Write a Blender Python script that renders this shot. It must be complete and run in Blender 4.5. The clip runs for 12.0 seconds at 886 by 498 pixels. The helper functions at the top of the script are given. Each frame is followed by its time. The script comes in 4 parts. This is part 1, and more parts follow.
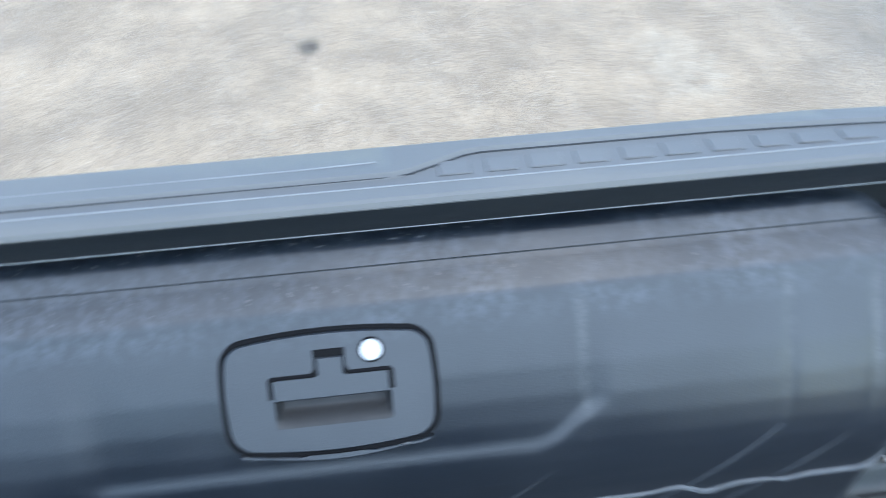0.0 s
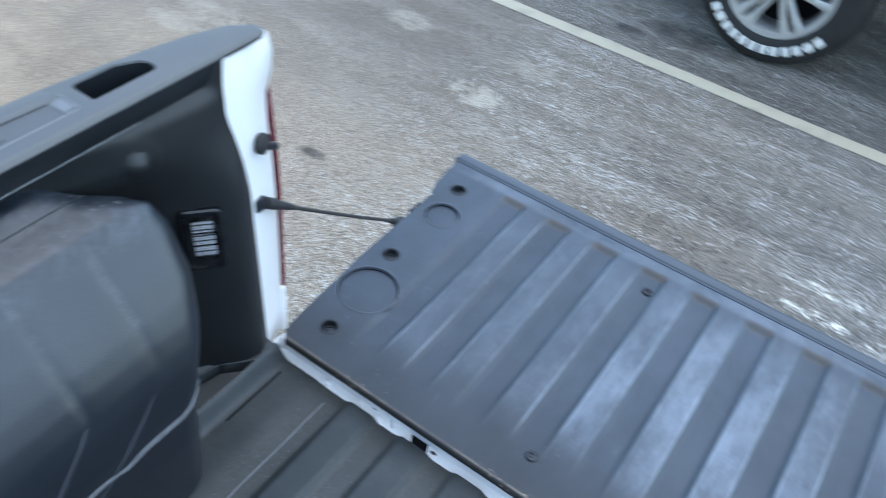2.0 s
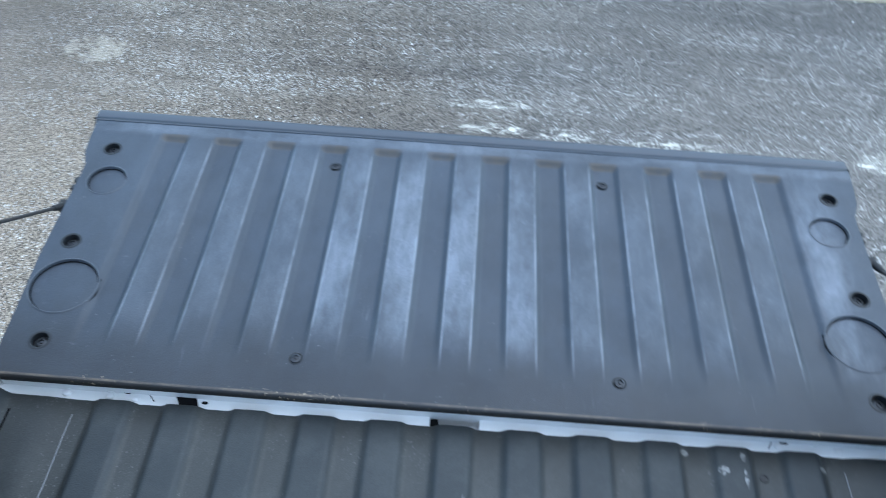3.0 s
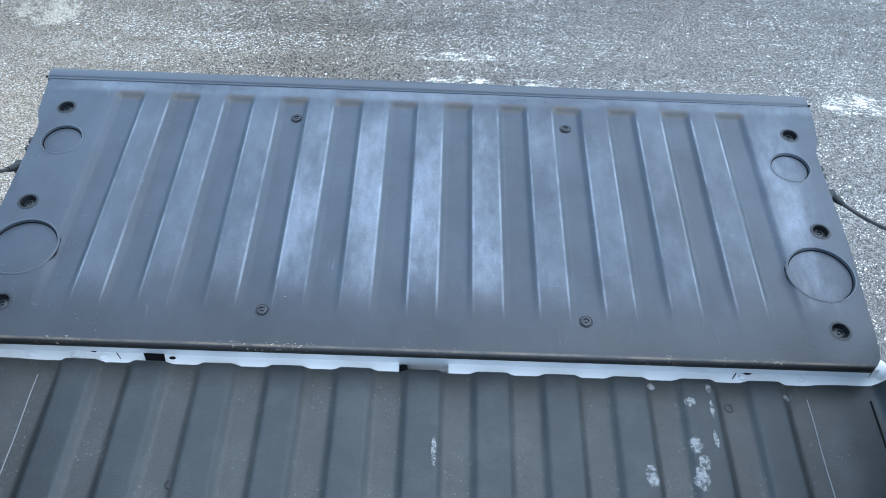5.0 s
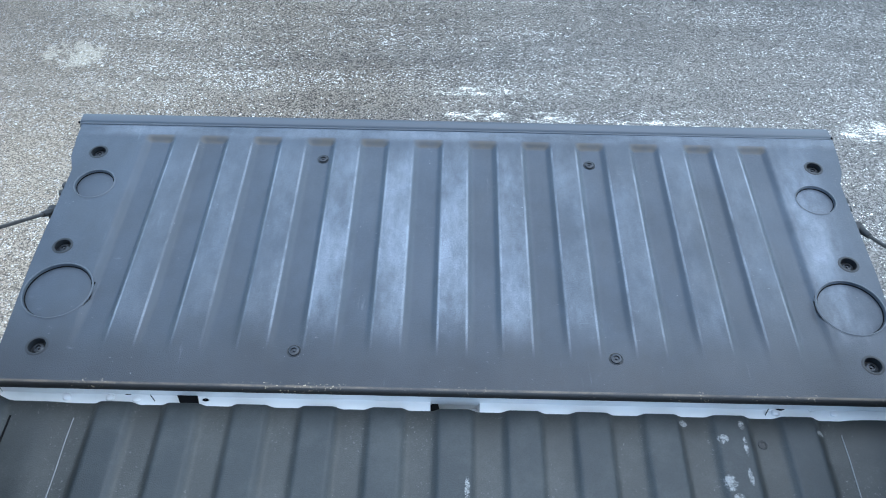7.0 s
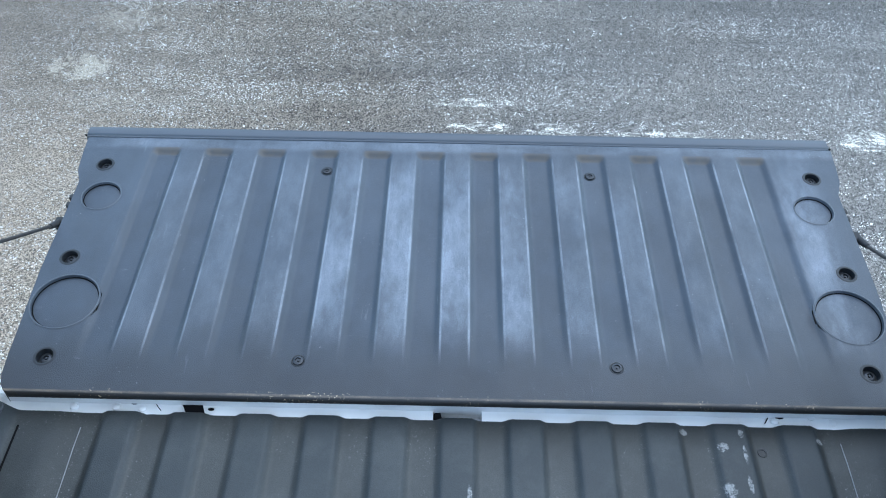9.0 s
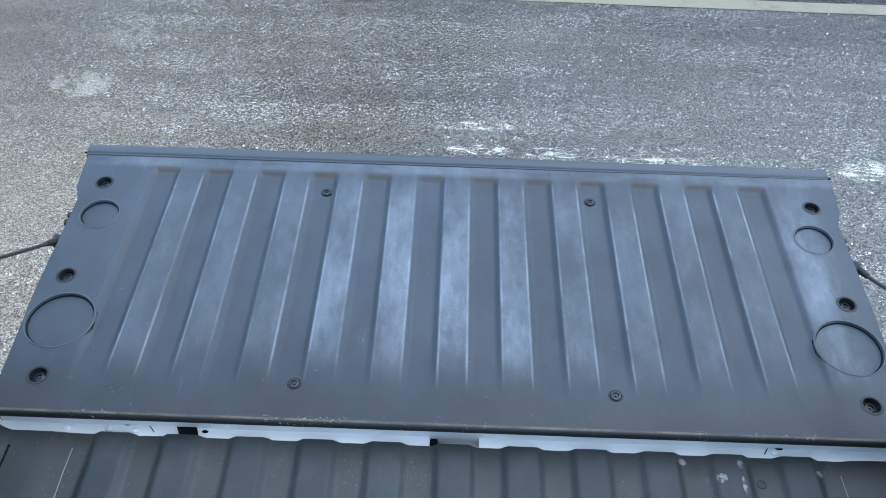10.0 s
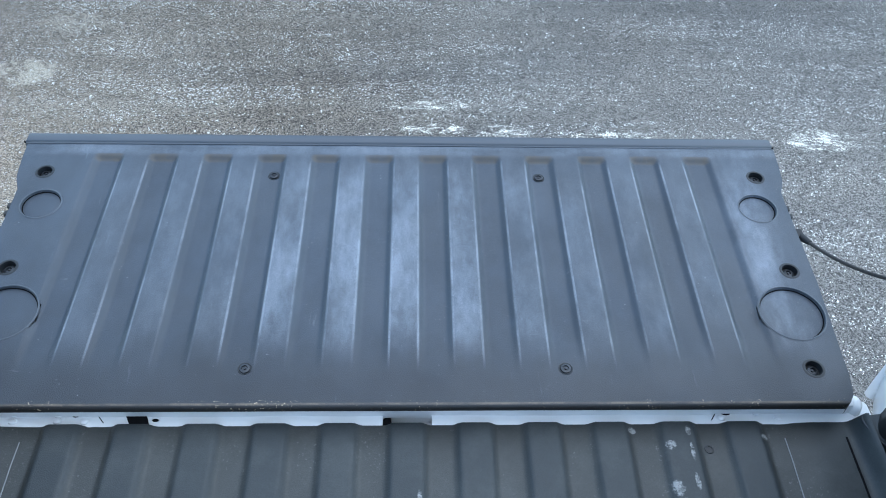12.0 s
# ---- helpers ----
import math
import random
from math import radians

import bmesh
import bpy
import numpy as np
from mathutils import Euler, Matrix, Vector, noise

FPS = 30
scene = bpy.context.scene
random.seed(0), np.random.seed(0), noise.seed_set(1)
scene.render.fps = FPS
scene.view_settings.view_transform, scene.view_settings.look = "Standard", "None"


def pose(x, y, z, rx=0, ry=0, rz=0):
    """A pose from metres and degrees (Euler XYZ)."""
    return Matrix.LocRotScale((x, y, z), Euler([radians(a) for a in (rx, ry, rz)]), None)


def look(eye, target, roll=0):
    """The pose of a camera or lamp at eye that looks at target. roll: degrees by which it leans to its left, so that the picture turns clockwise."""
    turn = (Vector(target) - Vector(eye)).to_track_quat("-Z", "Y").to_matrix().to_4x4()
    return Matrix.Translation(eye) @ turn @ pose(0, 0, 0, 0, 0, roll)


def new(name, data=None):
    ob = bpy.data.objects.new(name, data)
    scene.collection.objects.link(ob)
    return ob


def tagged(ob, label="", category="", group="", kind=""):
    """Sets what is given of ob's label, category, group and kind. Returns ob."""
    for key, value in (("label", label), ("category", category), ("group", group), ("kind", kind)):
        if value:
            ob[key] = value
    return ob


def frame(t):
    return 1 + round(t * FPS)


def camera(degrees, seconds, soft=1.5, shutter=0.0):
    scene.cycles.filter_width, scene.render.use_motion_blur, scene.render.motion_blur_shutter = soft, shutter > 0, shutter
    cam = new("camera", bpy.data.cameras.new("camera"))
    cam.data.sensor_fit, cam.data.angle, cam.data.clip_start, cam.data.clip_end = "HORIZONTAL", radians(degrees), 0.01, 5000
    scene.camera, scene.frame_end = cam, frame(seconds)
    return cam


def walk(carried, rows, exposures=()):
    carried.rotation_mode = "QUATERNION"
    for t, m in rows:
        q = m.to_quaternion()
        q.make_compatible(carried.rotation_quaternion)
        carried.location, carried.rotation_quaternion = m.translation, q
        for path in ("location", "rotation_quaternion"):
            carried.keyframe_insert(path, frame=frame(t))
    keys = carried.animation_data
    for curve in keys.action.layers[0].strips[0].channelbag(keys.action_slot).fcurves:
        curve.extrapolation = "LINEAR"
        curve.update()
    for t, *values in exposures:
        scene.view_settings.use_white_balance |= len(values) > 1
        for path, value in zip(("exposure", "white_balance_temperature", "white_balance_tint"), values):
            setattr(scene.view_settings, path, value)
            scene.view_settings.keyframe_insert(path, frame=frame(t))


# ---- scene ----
cam = camera(58.1, 12.0, 0.7, 0.35)
EXPOSURES = [(0.0, 2.22, 6380, 2), (0.5, 1.84, 6250, 2), (1.0, 1.93, 6280, 2), (1.5, 1.88, 6350, 2), (2.0, 1.71, 6270, 2), (3.0, 1.63, 6220, 0), (4.8, 1.90, 6340, 0), (7.0, 1.86, 6340, 0), (8.8, 1.79, 6300, 0), (9.5, 1.61, 6310, 0), (12.0, 1.63, 6300, 0)]
PATH = [
    (0, (-0.14, -0.789, 1.936), (-1.61, -0.664, 0.586), -2.2),
    (0.1, (-0.13, -0.782, 1.945), (-1.587, -0.519, 0.6), -1.5),
    (0.2, (-0.121, -0.776, 1.954), (-1.542, -0.384, 0.603), -0.3),
    (0.3, (-0.095, -0.774, 1.957), (-1.486, -0.245, 0.621), 1.0),
    (0.5, (-0.091, -0.749, 1.971), (-1.338, 0.048, 0.626), 4.8),
    (0.8, (-0.11, -0.699, 1.981), (-1.116, 0.281, 0.557), 7.6),
    (1, (-0.112, -0.688, 1.997), (-1.079, 0.302, 0.553), 6.1),
    (1.1, (-0.107, -0.675, 2.0), (-1.083, 0.304, 0.555), 5.2),
    (1.5, (-0.09, -0.635, 1.998), (-1.095, 0.355, 0.581), 3.6),
    (1.8, (-0.073, -0.599, 1.991), (-0.978, 0.522, 0.603), 5.3),
    (2, (-0.068, -0.572, 1.977), (-0.797, 0.654, 0.575), 6.6),
    (2.5, (-0.044, -0.563, 1.976), (-0.347, 0.738, 0.488), 5.3),
    (3, (-0.012, -0.583, 1.974), (-0.056, 0.717, 0.454), 2.6),
    (3.2, (0.007, -0.578, 1.967), (0.009, 0.684, 0.416), 2.3),
    (4.8, (0.014, -0.595, 1.953), (0.037, 0.636, 0.376), 2.6),
    (5, (0.01, -0.601, 1.954), (0.029, 0.629, 0.376), 2.7),
    (5.5, (-0.009, -0.61, 1.955), (-0.032, 0.631, 0.387), 2.0),
    (6, (-0.015, -0.598, 1.973), (-0.067, 0.667, 0.425), 0.8),
    (6.5, (-0.024, -0.594, 1.972), (-0.064, 0.686, 0.436), 1.0),
    (7, (-0.015, -0.594, 1.974), (-0.033, 0.689, 0.44), 0.6),
    (7.2, (-0.005, -0.596, 1.978), (-0.01, 0.687, 0.444), 0.4),
    (8.8, (-0.008, -0.6, 1.982), (-0.028, 0.689, 0.454), 0.1),
    (9, (-0.015, -0.604, 1.988), (-0.039, 0.698, 0.47), 0.3),
    (9.5, (-0.015, -0.604, 1.99), (-0.049, 0.726, 0.497), 0.6),
    (10, (-0.019, -0.597, 1.986), (-0.037, 0.745, 0.504), 1.4),
    (10.5, (-0.014, -0.599, 1.982), (-0.012, 0.748, 0.504), 2.0),
    (11, (-0.005, -0.6, 1.979), (0.023, 0.737, 0.492), 2.7),
    (11.5, (-0.005, -0.603, 1.981), (0.053, 0.721, 0.483), 3.2),
    (12, (0.011, -0.599, 1.984), (0.079, 0.708, 0.472), 2.4),
]
walk(cam, [(t, look(eye, target, roll)) for t, eye, target, roll in PATH], EXPOSURES)

# ---- light ----
SUN_EL, SUN_AZ = radians(68), radians(62)
world = bpy.data.worlds.new("sky")
scene.world = world
world.use_nodes = True
wn, wl = world.node_tree.nodes, world.node_tree.links
sky = wn.new("ShaderNodeTexSky")
sky.sky_type = "NISHITA"
sky.sun_disc = False
sky.sun_elevation, sky.sun_rotation = SUN_EL, SUN_AZ
sky.air_density, sky.dust_density, sky.ozone_density = 1.0, 0.5, 1.2
wl.new(sky.outputs["Color"], wn["Background"].inputs["Color"])
wn["Background"].inputs["Strength"].default_value = 0.15
sun_data = bpy.data.lights.new("sun", "SUN")
sun_data.energy, sun_data.angle, sun_data.color = 0.8, radians(120), (1.0, 0.98, 0.95)
sun_lamp = new("sun", sun_data)
sun_way = Vector((math.sin(SUN_AZ) * math.cos(SUN_EL), math.cos(SUN_AZ) * math.cos(SUN_EL), math.sin(SUN_EL)))
sun_lamp.matrix_world = look(sun_way * 30, (0, 0, 0))


# ---- materials ----
class Mat:
    """A node material with short helpers."""

    def __init__(self, name, rough=0.5, metal=0.0, spec=0.5, coat=0.0):
        self.m = bpy.data.materials.new(name)
        self.m.use_nodes = True
        self.n, self.l = self.m.node_tree.nodes, self.m.node_tree.links
        self.b = self.n["Principled BSDF"]
        self.b.inputs["Roughness"].default_value = rough
        self.b.inputs["Metallic"].default_value = metal
        self.b.inputs["Specular IOR Level"].default_value = spec
        self.b.inputs["Coat Weight"].default_value = coat
        self.co = self.n.new("ShaderNodeTexCoord").outputs["Object"]

    def put(self, socket, value):
        if isinstance(value, (int, float)):
            socket.default_value = value
        elif isinstance(value, tuple):
            socket.default_value = (*value, 1.0) if len(value) == 3 and socket.type == "RGBA" else value
        else:
            self.l.new(value, socket)

    def scaled(self, s):
        v = self.n.new("ShaderNodeMapping")
        self.l.new(self.co, v.inputs["Vector"])
        v.inputs["Scale"].default_value = s
        return v.outputs["Vector"]

    def noise(self, scale, detail=4.0, rough=0.55, stretch=None):
        t = self.n.new("ShaderNodeTexNoise")
        self.l.new(self.scaled(stretch) if stretch else self.co, t.inputs["Vector"])
        t.inputs["Scale"].default_value, t.inputs["Detail"].default_value, t.inputs["Roughness"].default_value = scale, detail, rough
        return t.outputs["Fac"]

    def cells(self, scale, out="Color", feature="F1"):
        t = self.n.new("ShaderNodeTexVoronoi")
        t.feature = feature
        self.l.new(self.co, t.inputs["Vector"])
        t.inputs["Scale"].default_value = scale
        return t.outputs[out]

    def ramp(self, fac, lo, hi, a=0.0, b=1.0):
        r = self.n.new("ShaderNodeMapRange")
        r.interpolation_type = "SMOOTHSTEP"
        self.put(r.inputs["Value"], fac)
        for key, v in (("From Min", lo), ("From Max", hi), ("To Min", a), ("To Max", b)):
            r.inputs[key].default_value = v
        return r.outputs["Result"]

    def math(self, op, a, b=0.0):
        r = self.n.new("ShaderNodeMath")
        r.operation = op
        self.put(r.inputs[0], a)
        self.put(r.inputs[1], b)
        return r.outputs[0]

    def mix(self, fac, a, b, kind="MIX"):
        r = self.n.new("ShaderNodeMix")
        r.data_type, r.blend_type = "RGBA", kind
        self.put(r.inputs["Factor"], fac)
        self.put(r.inputs["A"], a)
        self.put(r.inputs["B"], b)
        return r.outputs["Result"]

    def axis(self, which):
        s = self.n.new("ShaderNodeSeparateXYZ")
        self.l.new(self.co, s.inputs[0])
        return s.outputs[which]

    def grey(self, col):
        r = self.n.new("ShaderNodeSeparateColor")
        self.l.new(col, r.inputs[0])
        return r.outputs[0]

    def color(self, c):
        self.put(self.b.inputs["Base Color"], c)
        return self

    def roughness(self, v):
        self.put(self.b.inputs["Roughness"], v)
        return self

    def bump(self, h, strength=0.3, dist=0.001):
        b = self.n.new("ShaderNodeBump")
        b.inputs["Strength"].default_value, b.inputs["Distance"].default_value = strength, dist
        self.l.new(h, b.inputs["Height"])
        self.l.new(b.outputs["Normal"], self.b.inputs["Normal"])
        return self


def blob(k, cx, cy, rx, ry):
    """1 inside an ellipse on the ground, 0 outside, soft between."""
    dx = k.math("DIVIDE", k.math("SUBTRACT", k.axis("X"), cx), rx)
    dy = k.math("DIVIDE", k.math("SUBTRACT", k.axis("Y"), cy), ry)
    return k.ramp(k.math("ADD", k.math("MULTIPLY", dx, dx), k.math("MULTIPLY", dy, dy)), 0.2, 1.3, 1.0, 0.0)


def make_asphalt():
    k = Mat("worn_asphalt", rough=0.9, spec=0.25)
    stain = k.noise(0.55, 5, 0.6)
    streak = k.noise(1.2, 5, 0.6, (0.32, 1.9, 1.0))
    base = k.mix(k.ramp(stain, 0.35, 0.68), (0.100, 0.089, 0.078), (0.210, 0.186, 0.158))
    base = k.mix(k.ramp(streak, 0.40, 0.70, 0.0, 0.65), base, (0.088, 0.084, 0.080))
    band = k.noise(2.3, 4, 0.6, (0.22, 2.2, 1.0))
    base = k.mix(k.ramp(band, 0.48, 0.66, 0.0, 0.30), base, (0.25, 0.235, 0.21))
    # pale dusty ground beyond the truck's side, sunlit warmth put into its tan
    edge = k.math("ADD", k.axis("X"), k.math("MULTIPLY", k.math("SUBTRACT", k.noise(0.9, 4), 0.5), 1.6))
    dusty = k.math("MULTIPLY", k.ramp(edge, -2.6, -0.9, 1.0, 0.0), k.ramp(k.math("ADD", k.axis("Y"), k.math("MULTIPLY", k.noise(1.3, 4), 0.8)), 1.1, 2.5, 1.0, 0.10))
    base = k.mix(k.math("MULTIPLY", dusty, 0.85), base, k.mix(k.ramp(k.math("ADD", k.math("MULTIPLY", k.noise(1.4, 4, 0.6), 0.5), k.math("MULTIPLY", k.noise(4.5, 6, 0.7), 0.5)), 0.38, 0.64), (0.160, 0.107, 0.069), (0.450, 0.322, 0.208)))
    pale = k.ramp(k.math("ADD", k.axis("X"), k.math("MULTIPLY", k.noise(1.7, 4), 1.2)), -0.9, 1.2, 0.55, 0.0)
    pale = k.math("MULTIPLY", pale, k.ramp(k.axis("Y"), 1.0, 2.4, 1.0, 0.45))
    base = k.mix(pale, base, (0.315, 0.255, 0.190))
    side = k.ramp(k.axis("X"), 0.8, 1.6)
    base = k.mix(k.math("MULTIPLY", side, 0.2), base, (0.22, 0.212, 0.20))
    base = k.mix(k.math("MULTIPLY", k.ramp(k.axis("X"), -0.5, 0.6), 0.40), base, (0.205, 0.200, 0.192))
    # darker, newer surface of the bays beyond the painted line
    bay = k.math("MULTIPLY", k.ramp(k.axis("Y"), 2.83, 2.87), k.ramp(k.math("ADD", k.axis("X"), k.math("MULTIPLY", k.noise(0.8, 4), 1.6)), -1.6, 0.6, 0.1, 0.5))
    base = k.mix(bay, base, (0.062, 0.060, 0.058))
    # crushed stone: small pale and dark grains, some of them bright
    grit = k.grey(k.cells(265.0))
    fine = k.grey(k.cells(560.0))
    both = k.math("ADD", k.math("MULTIPLY", grit, 0.62), k.math("MULTIPLY", fine, 0.38))
    clear = k.math("MULTIPLY", k.ramp(edge, -2.4, -0.6, 0.40, 0.95), k.ramp(k.axis("X"), -0.6, 0.5, 1.0, 0.75))
    base = k.mix(clear, base, k.mix(k.ramp(both, 0.24, 0.78), (0.16, 0.16, 0.17), (2.15, 2.13, 2.09)), "MULTIPLY")
    drift = k.math("ADD", k.ramp(k.noise(2.2, 5, 0.7, (0.35, 2.2, 1.0)), 0.35, 0.70, -0.07, 0.07), k.ramp(k.noise(22.0, 5, 0.75, (0.6, 1.4, 1.0)), 0.35, 0.70, -0.05, 0.05))
    bright = k.math("GREATER_THAN", k.math("ADD", k.grey(k.cells(275.0)), k.math("ADD", drift, k.ramp(k.axis("X"), -1.6, 0.6, 0.028, -0.015))), 0.928)
    base = k.mix(k.math("MULTIPLY", bright, k.ramp(edge, -2.2, -0.85, 0.15, 0.95)), base, (0.88, 0.86, 0.81))
    stones = k.math("GREATER_THAN", k.grey(k.cells(150.0)), 0.9975)
    base = k.mix(k.math("MULTIPLY", stones, k.ramp(edge, -2.2, -1.0, 0.3, 0.9)), base, (0.86, 0.85, 0.82))
    # scraped remains of white paint
    marks = None
    for cx, cy, rx, ry in ((0.04, 1.855, 0.20, 0.032), (0.07, 1.715, 0.15, 0.035), (0.345, 1.705, 0.11, 0.045),
                           (0.77, 1.68, 0.20, 0.03), (1.545, 1.66, 0.16, 0.07)):
        b = blob(k, cx, cy, rx, ry)
        marks = b if marks is None else k.math("MAXIMUM", marks, b)
    tear = k.ramp(k.noise(26.0, 6, 0.75, (0.6, 1.6, 1.0)), 0.46, 0.62)
    density = k.math("MULTIPLY", k.ramp(marks, 0.1, 1.1), k.math("ADD", 0.05, k.math("MULTIPLY", tear, 0.75)))
    chips = k.math("LESS_THAN", k.grey(k.cells(300.0)), density)
    base = k.mix(k.math("MULTIPLY", chips, 0.95), base, (0.90, 0.87, 0.76))
    rag = k.math("MULTIPLY", k.math("SUBTRACT", k.noise(11.0, 7, 0.8), 0.5), 5.5)
    for cx, cy, rx, ry, amount in ((-1.545, 2.045, 0.105, 0.07, 0.80), (-2.152, 2.36, 0.11, 0.07, 0.5), (-2.886, 1.752, 0.16, 0.07, 0.45), (-1.449, 2.384, 0.12, 0.06, 0.3), (-2.43, 2.0, 0.12, 0.06, 0.15), (-2.95, 1.58, 0.14, 0.06, 0.4), (-3.4, 0.65, 0.30, 0.16, 0.3)):
        b = blob(k, cx, cy, 1.5 * rx, 1.5 * ry)
        worn = k.math("MULTIPLY", k.ramp(k.math("ADD", k.math("MULTIPLY", b, 1.3), rag), 0.75, 1.35), k.math("MULTIPLY", k.ramp(b, 0.02, 0.3), k.ramp(grit, 0.1, 0.7, 0.35, 1.0)))
        base = k.mix(k.math("MULTIPLY", worn, 0.72 * amount), base, (0.60, 0.53, 0.42))
    oil = k.math("MAXIMUM", blob(k, -3.83, -1.112, 0.10, 0.06), k.math("MAXIMUM", blob(k, -1.287, 3.07, 0.10, 0.05), k.math("MAXIMUM", blob(k, -1.80, 1.262, 0.07, 0.03), blob(k, -1.0, 3.2, 0.28, 0.12))))
    base = k.mix(k.math("MULTIPLY", oil, k.ramp(k.noise(9.0, 4), 0.3, 0.7, 0.3, 0.8)), base, (0.035, 0.034, 0.033))
    k.color(base)
    return k.bump(k.cells(320.0, "Distance"), 0.7, 0.004).m


def make_line_paint():
    k = Mat("worn_line_paint", rough=0.75, spec=0.3)
    wear = k.ramp(k.math("ADD", k.math("MULTIPLY", k.noise(7.0, 5, 0.6), 0.6), k.math("MULTIPLY", k.noise(120.0, 3, 0.6), 0.4)), 0.50, 0.64)
    k.color(k.mix(k.math("MULTIPLY", wear, 0.55), k.mix(k.noise(3.0), (0.43, 0.38, 0.28), (0.50, 0.445, 0.335)), (0.26, 0.23, 0.18)))
    return k.bump(k.cells(210.0, "Distance"), 0.4, 0.003).m


def make_liner(name, base, dust, dusting, rough=0.5, grain=900.0, settled=0.0, gloss=0.5):
    """Black moulded plastic with a fine grain and some dust."""
    k = Mat(name, rough=rough, spec=gloss, coat=0.0)
    k.b.inputs["Coat Roughness"].default_value = 0.45
    big = k.noise(4.0, 5, 0.6)
    fleck = k.ramp(k.noise(190.0, 3, 0.7), 0.66, 0.78)
    patch = k.ramp(k.noise(11.0, 5, 0.7), 0.45, 0.8)
    film = k.math("ADD", k.ramp(big, 0.3, 0.75, 0.0, 0.35), k.math("MULTIPLY", fleck, k.math("MULTIPLY", patch, 0.8)))
    col = k.mix(k.math("MULTIPLY", film, dusting), base, dust)
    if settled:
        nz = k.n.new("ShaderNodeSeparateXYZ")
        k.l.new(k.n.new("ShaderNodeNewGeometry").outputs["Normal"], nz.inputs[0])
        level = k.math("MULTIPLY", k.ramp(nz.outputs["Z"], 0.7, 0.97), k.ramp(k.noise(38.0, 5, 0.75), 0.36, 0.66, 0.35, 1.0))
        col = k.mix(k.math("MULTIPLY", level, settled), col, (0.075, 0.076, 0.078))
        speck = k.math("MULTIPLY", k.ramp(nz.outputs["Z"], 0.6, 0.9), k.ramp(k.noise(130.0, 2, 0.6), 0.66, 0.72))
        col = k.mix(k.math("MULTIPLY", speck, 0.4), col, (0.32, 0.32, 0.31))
    k.color(col)
    k.roughness(k.ramp(big, 0.25, 0.8, rough - 0.06, rough + 0.12))
    return k.bump(k.math("ADD", k.cells(grain, "Distance"), k.math("MULTIPLY", k.noise(60.0, 3), 0.25)), 0.14, 0.0008).m


def make_box_plastic():
    """Black grained plastic, glossy, dust-specked and tinted with sky sheen on level parts, scuffed in strips over the
    moulded folds.
    """
    k = Mat("grained_box_plastic", rough=0.36, spec=0.72)
    big = k.noise(4.0, 5, 0.6)
    nz = k.n.new("ShaderNodeSeparateXYZ")
    k.l.new(k.n.new("ShaderNodeNewGeometry").outputs["Normal"], nz.inputs[0])
    col = k.mix(k.ramp(big, 0.3, 0.75, 0.0, 0.05), (0.0055, 0.0085, 0.0135), (0.10, 0.115, 0.135))
    # bluish tint on level parts: the sky's sheen put into the colour
    level = k.math("MULTIPLY", k.ramp(nz.outputs["Z"], 0.74, 0.92), k.ramp(k.noise(30.0, 5, 0.75), 0.34, 0.68, 0.1, 1.0))
    col = k.mix(k.math("MULTIPLY", level, 0.08), col, (0.045, 0.066, 0.090))
    speck = k.math("MULTIPLY", k.ramp(nz.outputs["Z"], 0.84, 0.93), k.math("MULTIPLY", k.ramp(k.noise(150.0, 2, 0.6), 0.63, 0.69), k.ramp(k.noise(7.0, 4, 0.6), 0.36, 0.58)))
    col = k.mix(k.math("MULTIPLY", speck, 0.5), col, (0.34, 0.34, 0.33))
    height = k.math("MULTIPLY", k.ramp(k.axis("Z"), 0.300, 0.345), k.ramp(k.axis("Z"), 0.440, 0.468, 1.0, 0.0))
    strip = None
    for y in (0.548, 0.650, 0.312):
        off = k.math("ABSOLUTE", k.math("ADD", k.math("SUBTRACT", k.axis("Y"), y), k.math("MULTIPLY", k.math("SUBTRACT", k.noise(12.0, 3), 0.5), 0.016)))
        b = k.ramp(off, 0.002, 0.010, 1.0, 0.0)
        strip = b if strip is None else k.math("MAXIMUM", strip, b)
    worn = k.math("MULTIPLY", k.math("MULTIPLY", strip, height), k.math("MULTIPLY", k.ramp(k.noise(16.0, 5, 0.7), 0.38, 0.66), k.ramp(k.noise(330.0, 2, 0.7), 0.34, 0.62, 0.3, 1.0)))
    col = k.mix(k.math("MULTIPLY", worn, 0.26), col, (0.16, 0.163, 0.160))
    # chalky scuffs by the top fold, strengthened to paint sky sheen too
    chalk = k.math("MULTIPLY", k.ramp(k.noise(9.0, 5, 0.7), 0.25, 0.70), k.math("MULTIPLY", k.ramp(k.axis("Z"), 0.425, 0.455), k.ramp(k.noise(70.0, 4, 0.7), 0.4, 0.66)))
    col = k.mix(k.math("MULTIPLY", chalk, 0.20), col, (0.15, 0.175, 0.215))
    k.color(col)
    k.roughness(k.ramp(k.noise(5.0, 5, 0.65), 0.25, 0.8, 0.28, 0.44))
    return k.bump(k.math("ADD", k.cells(430.0, "Distance"), k.math("MULTIPLY", k.noise(60.0, 3), 0.25)), 0.14, 0.0008).m


RIB0, RIBSTEP, RIBN = -0.603, 0.1080, 12


